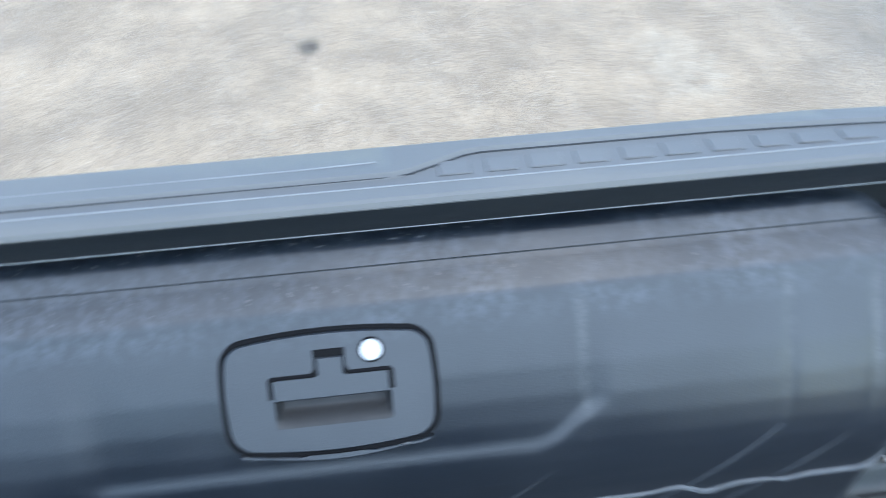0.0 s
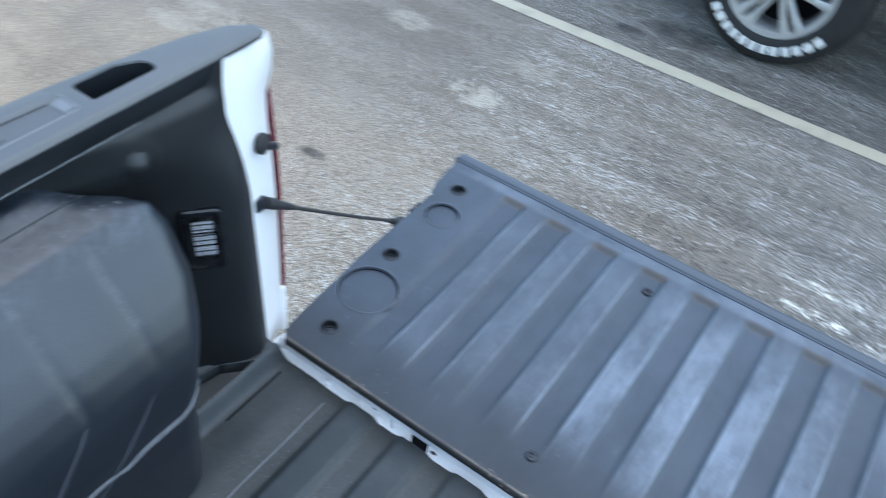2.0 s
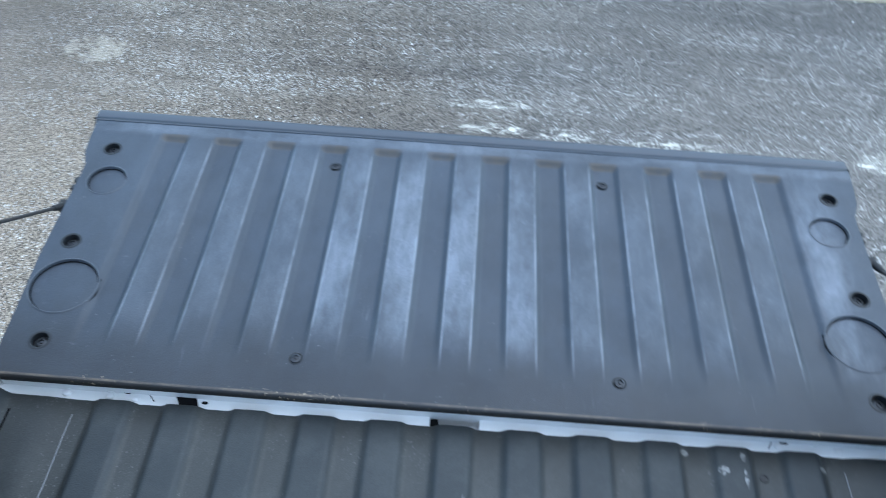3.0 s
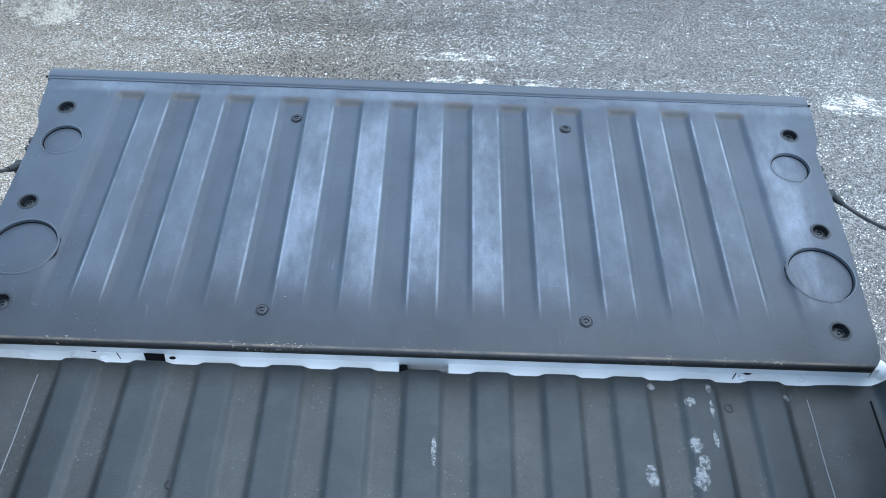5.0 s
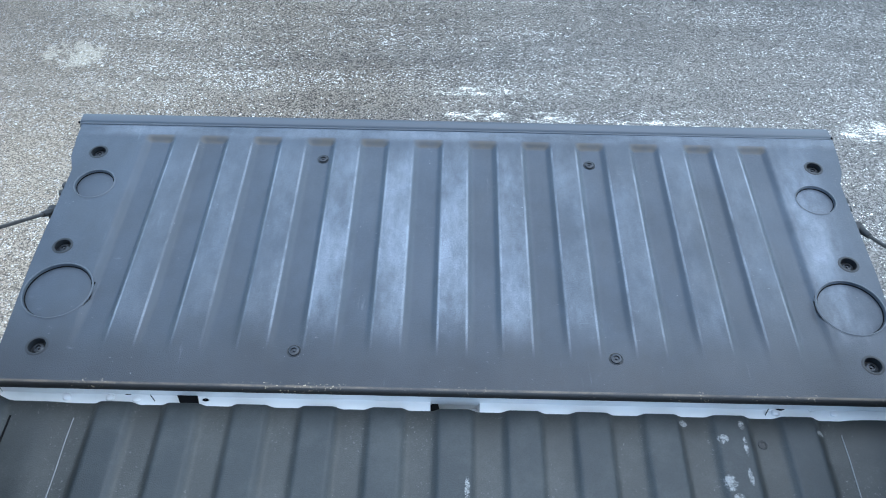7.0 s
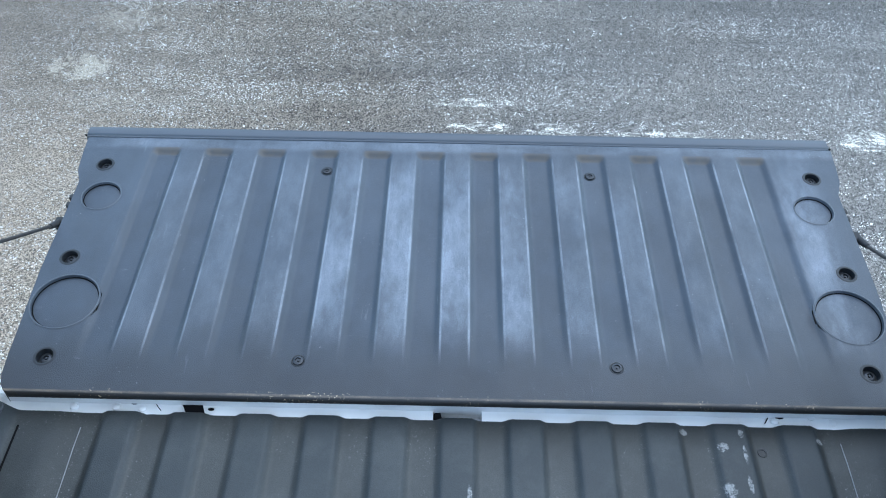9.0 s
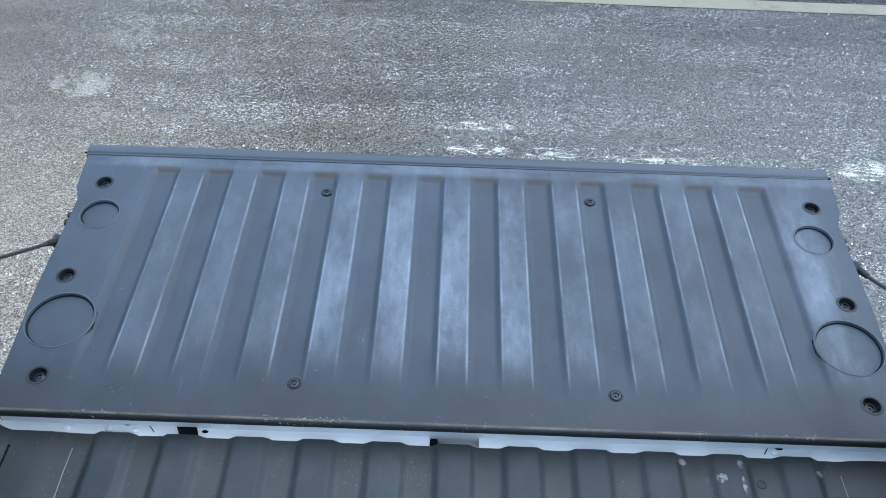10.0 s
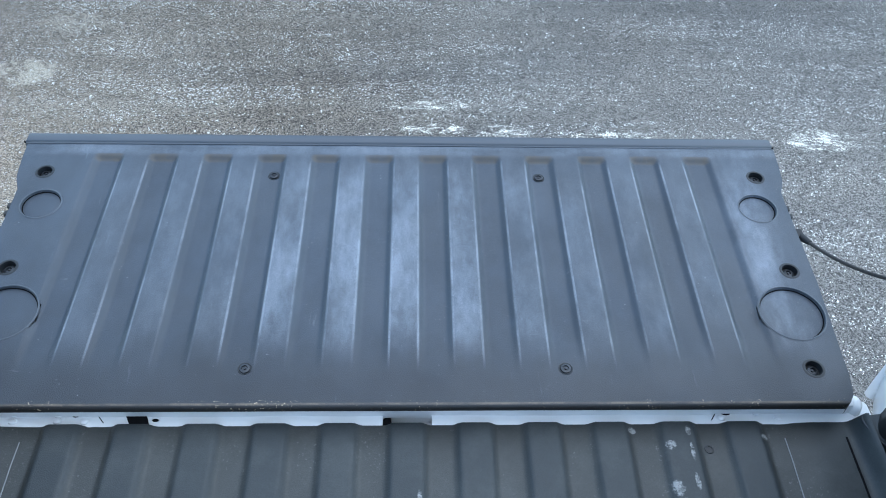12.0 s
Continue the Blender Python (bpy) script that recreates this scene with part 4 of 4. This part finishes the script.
    part("pillar_hole", spun([(0.0035, 0.0), (0.003, 0.001), (0.0003, 0.001)], Matrix.Translation((s * 0.7562, 0.013, 1.165)) @ Vector((-s, 0, 0)).to_track_quat("Z", "Y").to_matrix().to_4x4(), 12, False), M_GAP, pillar)
    # tail lamp, seen edge-on past the pillar
    secs = []
    for z, y in ((0.893, 0.108), (0.905, 0.1125), (1.00, 0.116), (1.12, 0.1205), (1.20, 0.120), (1.315, 0.114), (1.338, 0.107)):
        secs.append(flip(s, [(0.7915, y - 0.022, z), (0.7915, y - 0.004, z), (0.796, y - 0.001, z), (0.85, y - 0.006, z), (0.93, y - 0.05, z), (0.962, y - 0.13, z), (0.955, y - 0.14, z), (0.84, y - 0.06, z)]))
    part("tail_lamp", loft(secs), M_RED, truck, "glossy red tail lamp")
    # dark strip standing for the shaded gap between pillar and lamp
    part("lamp_gap", loft([flip(s, [(0.7900, y - 0.020, z), (0.7900, y - 0.0115, z), (0.7935, y - 0.0115, z), (0.7935, y - 0.020, z)]) for z, y in ((0.900, 0.107), (1.00, 0.113), (1.12, 0.1175), (1.20, 0.117), (1.325, 0.108))]), M_GAP, truck)
    # bed lamp
    at = Matrix.Translation((s * 0.7680, -0.063, 1.163)) @ Matrix.Rotation(radians(40) * s, 4, "Z") @ Matrix.Rotation(radians(7) * s, 4, "Y")

    def outline(hy, hz, r):
        return [(cy + r * math.cos(radians(a0 + 15 * i)), cz + r * math.sin(radians(a0 + 15 * i))) for cy, cz, a0 in ((hy - r, hz - r, 0), (r - hy, hz - r, 90), (r - hy, r - hz, 180), (hy - r, r - hz, 270)) for i in range(7)]

    secs = [[at @ Vector((-s * x, y, z)) for y, z in outline(0.0300 - d, 0.0525 - d, 0.009)] for x, d in ((-0.012, 0.0), (0.0075, 0.0), (0.0100, 0.0025), (0.0100, 0.0060), (0.0060, 0.0068))]
    lamp = part("bed_lamp", loft(secs), M_FRAME, truck, "small rectangular LED bed lamp in a black frame")
    part("lens", moved(block(-s * 0.0100, -s * 0.0086, -0.021, 0.021, -0.041, 0.041, 0.0005), at), M_CLEAR, lamp, "clear lens")
    for k, dz in enumerate((-0.0195, 0.002, 0.0235)):
        part("led_segment", moved(block(-s * 0.0078, -s * 0.0045, -0.013, 0.016, dz - 0.0085, dz + 0.0085, 0.001), at), M_LED, lamp)
        for k2 in range(6):
            part("lens_rib", moved(block(-s * 0.0088, -s * 0.0074, -0.0125, 0.0155, dz - 0.0078 + 0.0029 * k2, dz - 0.0064 + 0.0029 * k2), at), M_LEDRIB if (k + k2) % 3 else M_SKIRT, lamp)
        part("segment_bar", moved(block(-s * 0.0084, -s * 0.0070, -0.004, -0.0015, dz - 0.007, dz + 0.007), at), M_SKIRT, lamp)
    # support cable of the tailgate
    a, b = Vector((s * 0.760, 0.052, 1.157)), Vector((s * (0.762 if s < 0 else 0.744), 0.404, TG - 0.013))
    sag = 0.004 if s < 0 else 0.045
    pts = []
    for i in range(25):
        t = i / 24
        p = a.lerp(b, t)
        p.z -= sag * 4 * t * (1 - t)
        p.x += s * (0.003 if s < 0 else 0.02) * math.sin(math.pi * t)
        pts.append(p)
    cable = part("support_cable", tube(pts, 0.0034, 8), M_CABLE, truck, "dark sheathed steel tailgate cable")
    part("cable_end", tube([pts[0], pts[1], pts[2], pts[3], pts[4]], [0.009, 0.0095, 0.0075, 0.0062, 0.0050], 10), M_RUBBER, cable, "rubber sleeve at the pillar end")
    part("cable_end", tube([pts[-3], pts[-2], pts[-1]], [0.005, 0.0068, 0.007], 10), M_RUBBER, cable)
    part("cable_bracket", moved(block(-0.004, 0.004, -0.010, 0.010, -0.012, 0.012, 0.003), Matrix.Translation((s * 0.7575, 0.040, 1.163))), M_STEEL, cable)
    # outer body side with its wheel arch
    arch = [(-0.86 + 0.47 * math.cos(radians(180 - 180 * i / 20)), 0.42 + 0.47 * math.sin(radians(180 - 180 * i / 20))) for i in range(21)]
    side = [(-1.80, 0.50), *arch, (0.07, 0.50), (0.09, 0.56), (0.09, 0.88)]
    top = [(0.04, 0.89), (0.0, 1.33), (-0.20, 1.39), (-1.80, 1.39)]
    loop = side + top
    secs = [[(s * x, y, z - (d if z > 0.95 else 0.0)) for y, z in loop] for x, d in ((0.850, 0.0), (0.858, 0.012), (0.90, 0.065), (0.945, 0.125), (0.968, 0.18), (0.975, 0.24))]
    part("body_side", loft(secs), M_WHITE, truck, "white painted outer body side with a wheel arch")
    # rear wheel
    wheel_at = Matrix.Translation((s * 0.72, -0.86, 0.39)) @ Matrix.Rotation(radians(90) * s, 4, "Y")
    tyre = part("wheel", spun([(0.24, 0.0), (0.30, 0.0), (0.365, 0.012), (0.388, 0.04), (0.39, 0.12), (0.388, 0.20), (0.365, 0.228), (0.30, 0.24), (0.24, 0.24)], wheel_at, 48, False), M_TYRE, truck)
    part("rim", spun([(0.245, 0.02), (0.245, 0.20), (0.225, 0.215), (0.10, 0.19), (0.05, 0.20), (0.001, 0.20)], wheel_at, 40, False), M_ALLOY, tyre)


for side_sign in (-1, 1):
    build_side(side_sign)
part("bulkhead", block(-0.86, 0.86, -1.83, -1.79, 0.80, 1.40, 0.008), M_WALL, truck, "black front wall of the bed")
part("underbody", block(-0.75, 0.75, -1.82, 0.02, 0.50, 0.80, 0.03), M_GAP, truck)
part("rear_valance", block(-0.87, 0.87, 0.03, 0.070, 0.52, 0.70, 0.012), M_WHITE, truck)


# ---- storage boxes over the wheel housings ----
BOX_PROFILE = [(0.880, 1.364), (0.800, 1.352), (0.7800, 1.3350), (0.7785, 1.3335), (0.776, 1.3315), (0.7440, 1.3135), (0.7410, 1.3105), (0.7385, 1.3060), (0.6885, 1.2395), (0.668, 1.208), (0.6535, 1.182), (0.6430, 1.158), (0.6355, 1.133),
               (0.6308, 1.106), (0.6288, 1.078), (0.6292, 1.050), (0.633, 0.99), (0.639, 0.92), (0.644, 0.862), (0.646, 0.846)]


def box_point(q):
    """A point of the profile, q from 0 to 1 by length."""
    lens = [0.0]
    for (a, b), (c, d) in zip(BOX_PROFILE, BOX_PROFILE[1:]):
        lens.append(lens[-1] + math.hypot(c - a, d - b))
    w = q * lens[-1]
    for i in range(len(lens) - 1):
        if w <= lens[i + 1] + 1e-9:
            t = (w - lens[i]) / (lens[i + 1] - lens[i])
            (a, b), (c, d) = BOX_PROFILE[i], BOX_PROFILE[i + 1]
            return a + (c - a) * t, b + (d - b) * t
    return BOX_PROFILE[-1]


def box_relief(y, z):
    """Moulded relief of the box face: the recessed door field and the two pressed folds."""
    lean = -1.1 * max(0.0, 1.155 - z)
    h = 0.0
    if z < 1.300:
        fade = smooth(1.303, 1.25, z)
        h -= 0.0016 * fade * (0.25 + 0.75 * smooth(1.14, 1.18, z)) * (groove(y, -0.352 + lean, 0.008) + groove(y, -0.251 + lean, 0.009))
        door = smooth(-1.165, -1.115, y) * (1 - smooth(-0.592, -0.555, y)) * smooth(1.146, 1.164, z - 0.045 * smooth(-0.65, -0.565, y))
        h -= 0.0042 * door * smooth(1.303, 1.20, z) * (1 + 0.25 * smooth(1.225, 1.180, z))
        # pocket behind the latch
        h -= 0.018 * smooth(-0.958, -0.950, y) * (1 - smooth(-0.785, -0.777, y)) * smooth(1.200, 1.206, z) * (1 - smooth(1.262, 1.268, z))
    return h


def box_face(s, y, z):
    """The place on the box face at height z on its sloping front."""
    for (a, b), (c, d) in zip(BOX_PROFILE[5:], BOX_PROFILE[6:]):
        if b >= z >= d:
            return a + (c - a) * (b - z) / (b - d)
    return 0.63


def build_box(s):
    box = thing("storage_box", (s * 0.75, -0.9, 0.846), "black grained plastic storage box over the wheel housing, latch locked", "storage box", "storage boxes in the bed")
    radius = 0.045

    def rear(z):
        return between([(0.846, -0.205), (1.04, -0.200), (1.10, -0.185), (1.16, -0.160), (1.22, -0.137), (1.27, -0.133), (1.305, -0.145), (1.322, -0.172), (1.334, -0.205), (1.345, -0.225), (1.364, -0.240)], z)

    def at(u, v):
        x, z = box_point(u)
        y_end = rear(z)
        y = -1.785 + (y_end + 1.785) * (1 - (1 - v) ** 1.25)
        h = box_relief(y, z)
        over = max(0.0, y - (y_end - radius)) / radius
        inset = radius * (1 - math.sqrt(max(0.0, 1 - over * over)))
        px = x - h + inset * (1 - 0.8 * smooth(1.22, 1.34, z))
        pz = z - inset * 0.22 * smooth(1.2, 1.33, z)
        return (s * min(px, 0.875), y, pz)

    bm = grid(at, 110, 420)
    bm.verts.ensure_lookup_table()
    end = [bm.verts[i * 421 + 420] for i in range(111)]
    corner = bm.verts.new((s * 0.88, rear(0.846), 0.846))
    bm.faces.new(end + [corner])
    body = part("body", bm, M_BOX, box, "", 40)
    # thin moulding line on the shelf, and the pale scuffed fold low on the face
    part("moulding_line", tube([(s * 0.7790, y, 1.3342) for y in (-1.78, -1.2, -0.6, -0.21)], 0.0009, 6), M_SKIRT, body)

    def end_inset(y, z):
        over = min(1.0, max(0.0, y - (rear(z) - radius)) / radius)
        return radius * (1 - math.sqrt(max(0.0, 1 - over * over)))

    pts = []
    for i in range(64):
        y = -0.200 - 0.95 * i / 63
        z = 1.055 - 0.018 * smooth(-0.45, -0.8, y) + 0.018 * smooth(-0.245, -0.205, y) + 0.002 * math.sin(y * 17) - 0.013 * groove(y, -0.432, 0.020) + 0.007 * groove(y, -0.474, 0.020) - 0.007 * groove(y, -0.335, 0.018)
        pts.append((s * (box_face(s, y, z) - 0.0005 + end_inset(y, z)), y, z))
    part("scuffed_fold", tube(pts, [0.0028 + 0.0016 * abs(math.sin(i * 0.31)) for i in range(64)], 8), M_SCUFF, body, "pale scuffed fold line")
    for y0, z_top, r in ((-0.352, 1.150, 0.0060), (-0.240, 1.128, 0.0060), (-0.588, 1.120, 0.0045)):
        pts = []
        for i in range(20):
            z = z_top - (z_top - 0.862) * i / 19
            y = y0 - 1.1 * (1.155 - z) + 0.35 * max(0.0, 1.0 - z)
            pts.append((s * (box_face(s, y, z) + 0.78 * r), y, z))
        part("pressed_fold", tube(pts, [r * (0.80 + 0.2 * smooth(0, 3, i)) for i in range(20)], 16), M_FOLD, body)
    # latch: bezel, dished handle and round lock, lying on the sloping face
    top, low = Vector((s * 0.7265, -0.866, 1.2855)), Vector((s * 0.6570, -0.866, 1.1915))
    down = (low - top).normalized()
    along = Vector((0, 1, 0))
    out = along.cross(down) if s < 0 else down.cross(along)
    if out.z < 0:
        out = -out
    centre = (top + low) / 2 + out * 0.0010
    frame_m = Matrix((along.to_4d(), (-down).to_4d(), out.to_4d(), (0, 0, 0, 1))).transposed()
    frame_m[0][3], frame_m[1][3], frame_m[2][3] = centre
    frame_m[3] = (0, 0, 0, 1)

    def plate(pts, z0, z1, taper=0.0):
        """A plate in the latch's own plane: x along the bed, y up the slope."""
        cx, cy = sum(p[0] for p in pts) / len(pts), sum(p[1] for p in pts) / len(pts)
        a = [frame_m @ Vector((x, y, z0)) for x, y in pts]
        b = [frame_m @ Vector((x, y, z1 - 0.0012)) for x, y in pts]
        c = [frame_m @ Vector((cx + (x - cx) * (1 - taper) - math.copysign(0.0012, x - cx), cy + (y - cy) * (1 - taper) - math.copysign(0.0012, y - cy), z1)) for x, y in pts]
        return loft([a, b, c])

    def rounded(x0, x1, y0, y1, r, n=6, bow=0.0, side=0.0):
        """A rectangle with round corners; its long edges bow out by bow, its short ones by side."""
        corners = []
        for cx, cy, a0 in ((x1 - r, y1 - r, 0), (x0 + r, y1 - r, 90), (x0 + r, y0 + r, 180), (x1 - r, y0 + r, 270)):
            corners.append([(cx + r * math.cos(radians(a0 + 90 * i / n)), cy + r * math.sin(radians(a0 + 90 * i / n))) for i in range(n + 1)])
        if not bow:
            return [p for c in corners for p in c]
        pts = []
        for c, d in zip(corners, corners[1:] + corners[:1]):
            (ax, ay), (bx, by) = c[-1], d[0]
            pts += c + [(ax + (bx - ax) * i / 8, ay + (by - ay) * i / 8) for i in range(1, 8)]
        mx, my, hx, hy = (x0 + x1) / 2, (y0 + y1) / 2, (x1 - x0) / 2, (y1 - y0) / 2
        return [(x + side * (1 - ((y - my) / hy) ** 2) * (x - mx) / hx, y + bow * (1 - ((x - mx) / hx) ** 2) * (y - my) / hy) for x, y in pts]

    def crescent(x0, x1, y, bow, wide):
        """A bowed strip below the lower edge of the latch."""
        row = [(x0 + (x1 - x0) * i / 14, 1 - (2 * i / 14 - 1) ** 2) for i in range(15)]
        return [(x, y - bow * w) for x, w in row] + [(x, y - bow * w - wide * (0.25 + 0.75 * w)) for x, w in reversed(row)]

    W, H = 0.111, 0.065
    outer_line = rounded(-W - 0.008, W - 0.002, -H + 0.002, H - 0.004, 0.022, 6, 0.009, 0.005)
    outline = rounded(-W - 0.0025, W - 0.0075, -H + 0.0075, H - 0.0095, 0.018, 6, 0.009, 0.005)
    bm = filled([frame_m @ Vector((x, y, 0.0016)) for x, y in outer_line], [[frame_m @ Vector((x * 0.97, y * 0.97, 0.0016)) for x, y in outline]])
    walled(bm, [[frame_m @ Vector((x, y, 0.0016)) for x, y in outer_line], [frame_m @ Vector((x, y, -0.012)) for x, y in outer_line]])
    latch = part("latch", bm, M_GAP, box, "black recessed paddle latch", 20)
    # bezel plate with the opening of the finger scoop
    x0, x1, y0, y1 = -0.066, 0.061, -0.0375, -0.004
    hole = rounded(x0, x1, y0, y1, 0.004, 3)
    top = 0.0060

    def up(pts, z, inset=0.0):
        return [frame_m @ Vector((x - math.copysign(inset, x), y - math.copysign(inset, y), z)) for x, y in pts]

    bm = filled(up(outline, top, 0.0012), [up(hole, top)])
    walled(bm, [up(outline, top, 0.0012), up(outline, top - 0.0014), up(outline, -0.003)])
    bmesh.ops.remove_doubles(bm, verts=bm.verts[:], dist=0.0001)
    part("bezel", bm, M_BOX, latch, "grey-black bezel plate", 20)

    def scoop_at(u, v):
        depth = 0.0170 * (1 - smooth(0.40, 1.0, v)) * smooth(0.0, 0.05, u) * (1 - smooth(0.95, 1.0, u))
        return frame_m @ Vector((x0 + (x1 - x0) * u, y1 + (y0 - y1) * v, top - depth))

    # black rubber material here puts the scoop's shadow into its colour
    part("finger_scoop", grid(scoop_at, 40, 24), M_RUBBER, latch, "", 60)
    tee = [(-0.062, -0.0085), (0.062, -0.0085), (0.062, 0.010), (0.058, 0.014), (0.020, 0.014), (0.016, 0.018), (0.016, 0.036), (-0.016, 0.036), (-0.016, 0.018), (-0.020, 0.014), (-0.058, 0.014), (-0.062, 0.010)]
    tee = [(1.11 * x - 0.003, 1.16 * y + 0.0055) for x, y in tee]
    # raised black plate that paints the dark gap around the paddle
    part("handle_gap", plate(tee, 0.002, 0.0066), M_GAP, latch, "", 20)
    paddle = [(-0.0585, -0.009), (0.0545, -0.009), (0.0545, 0.0085), (0.053, 0.0105), (0.015, 0.0105), (0.0115, 0.0140), (0.0115, 0.0300), (-0.0145, 0.0300), (-0.0145, 0.0140), (-0.018, 0.0105), (-0.057, 0.0105), (-0.0585, 0.0085)]
    paddle = [(1.12 * x - 0.001, 1.14 * y + 0.004) for x, y in paddle]
    part("paddle", plate(paddle, 0.003, 0.0092), M_BOX, latch, "T-shaped pull paddle", 20)
    lock_m = frame_m @ Matrix.Translation((0.043, 0.041, -0.0025))
    part("lock_ring", spun([(0.0142, 0.008), (0.0142, 0.0095), (0.0120, 0.0098)], lock_m, 28, False), M_GAP, latch)
    part("lock_cylinder", spun([(0.0120, 0.008), (0.0120, 0.0105), (0.0108, 0.0120), (0.0035, 0.0122), (0.0030, 0.0112), (0.0005, 0.0112)], lock_m, 28, False), M_LOCK, latch, "bright metal round lock")
    part("bezel_lip", plate(crescent(-W + 0.002, W - 0.010, -H + 0.0015, 0.009, 0.0055), -0.006, 0.0040), M_BOX, latch, "", 20)
    return box


for side_sign in (-1, 1):
    build_box(side_sign)


# ---- the vehicle parked beyond the painted line ----
def build_parked_car():
    x0, y0 = -0.685, 3.20
    car = thing("parked_car", (x0 + 1.4, y0 + 0.9, 0), "dark parked vehicle on alloy wheels with white-lettered tyres", "car")
    wheelbase, r = 2.95, 0.40

    def arc(cx):
        return [(cx + 0.48 * math.cos(radians(a)), 0.56 + 0.40 * math.sin(radians(a))) for a in range(180, -1, -12)]

    low = [(x0 - 0.95, 0.56), *arc(x0), *arc(x0 + wheelbase), (x0 + wheelbase + 1.05, 0.56)]
    high = [(x0 + wheelbase + 1.08, 0.90), (x0 + wheelbase + 0.9, 1.16), (x0 + wheelbase + 0.55, 1.22), (x0 - 0.75, 1.22), (x0 - 0.98, 1.12), (x0 - 1.0, 0.80)]
    loop = low + high
    part("body", loft([[(x, y0 + 0.02, z) for x, z in loop], [(x, y0 + 0.14, z + 0.006) for x, z in loop], [(x, y0 + 1.66, z + 0.006) for x, z in loop], [(x, y0 + 1.80, z) for x, z in loop]]), M_BLACKCAR, car)
    cabin = [(x0 - 0.55, 1.225), (x0 + wheelbase - 0.5, 1.225), (x0 + wheelbase - 1.1, 1.78), (x0 + wheelbase - 1.35, 1.85), (x0 - 0.05, 1.85), (x0 - 0.30, 1.78)]
    part("cabin", loft([[(x, y0 + 0.10 + d * (z - 1.225), z) for x, z in cabin] for d in (0.22,)] + [[(x, y0 + 1.70 - 0.22 * (z - 1.225), z) for x, z in cabin]]), M_BLACKCAR, car)
    for a, b in ((x0 - 0.25, x0 + 0.85), (x0 + 0.95, x0 + 1.85)):
        part("side_window", loft([[(x, y0 + 0.092 + 0.22 * (z - 1.225) + dy, z) for x, z in ((a, 1.27), (b, 1.27), (b - 0.12, 1.70), (a + 0.08, 1.70))] for dy in (0.0, 0.006)]), M_GLASS, car)
    for wx in (x0, x0 + wheelbase):
        for face, turn in ((y0 + 0.005, 90), (y0 + 1.795, -90)):
            at = Matrix.Translation((wx, face, r)) @ Matrix.Rotation(radians(turn), 4, "X")
            prof = [(0.250, 0.012), (0.262, 0.002), (0.305, -0.004), (0.352, 0.002), (0.384, 0.018), (r - 0.002, 0.045), (r, 0.10), (r, 0.16), (r - 0.002, 0.215), (0.36, 0.245), (0.27, 0.25)]
            tyre = part("wheel", spun([(a, -h) for a, h in prof], at, 72, False), M_TYRE, car, "black tyre with raised white marks")
            part("rim", spun([(0.258, -0.010), (0.254, -0.003), (0.228, -0.005), (0.222, -0.02), (0.220, -0.10), (0.218, -0.2)], at, 60, False), M_ALLOY, tyre, "silver six-spoke alloy rim")
            part("brake_back", spun([(0.229, -0.14), (0.10, -0.13), (0.001, -0.13)], at, 36, False), M_GAP, tyre)
            part("hub", spun([(0.078, -0.06), (0.074, -0.022), (0.055, -0.012), (0.034, -0.010), (0.032, -0.004), (0.001, -0.003)], at, 30, False), M_ALLOY, tyre)
            for k in range(6):
                a = 2 * math.pi * k / 6
                bm = bmesh.new()
                for side in (-1, 1):
                    secs = []
                    for rad, off, w, dep in ((0.055, 0.013, 0.015, 0.014), (0.15, 0.024, 0.015, 0.011), (0.205, 0.032, 0.020, 0.009), (0.236, 0.036, 0.029, 0.007)):
                        c = Vector((rad, side * off, -dep))
                        secs.append([at @ Matrix.Rotation(a, 4, "Z") @ (c + Vector((0, dy * w, dz))) for dy, dz in ((-1, -0.03), (-1, -0.003), (-0.6, 0.003), (0.6, 0.003), (1, -0.003), (1, -0.03))])
                    loft(secs, True, True, bm)
                part("spoke", bm, M_ALLOY, tyre)
            if turn == 90:
                for base in (-2.49, 0.65):
                    for k in range(12):
                        a = base + k * 0.168
                        bm = block(0.294, 0.338, -0.0185 - 0.003 * (k % 2), 0.0185, 0.0, 0.0055, 0.002, None, 1)
                        if k % 3 == 1:
                            block(0.304, 0.326, -0.025, 0.021, 0.0, 0.005, 0.002, bm, 1)
                        part("tyre_mark", moved(bm, at @ Matrix.Rotation(a, 4, "Z")), M_TYRELETTER, tyre, "raised white rubber mark")
    part("floor_pan", block(x0 - 0.8, x0 + wheelbase + 0.9, y0 + 0.25, y0 + 1.55, 0.50, 0.62, 0.03), M_GAP, car)


build_parked_car()
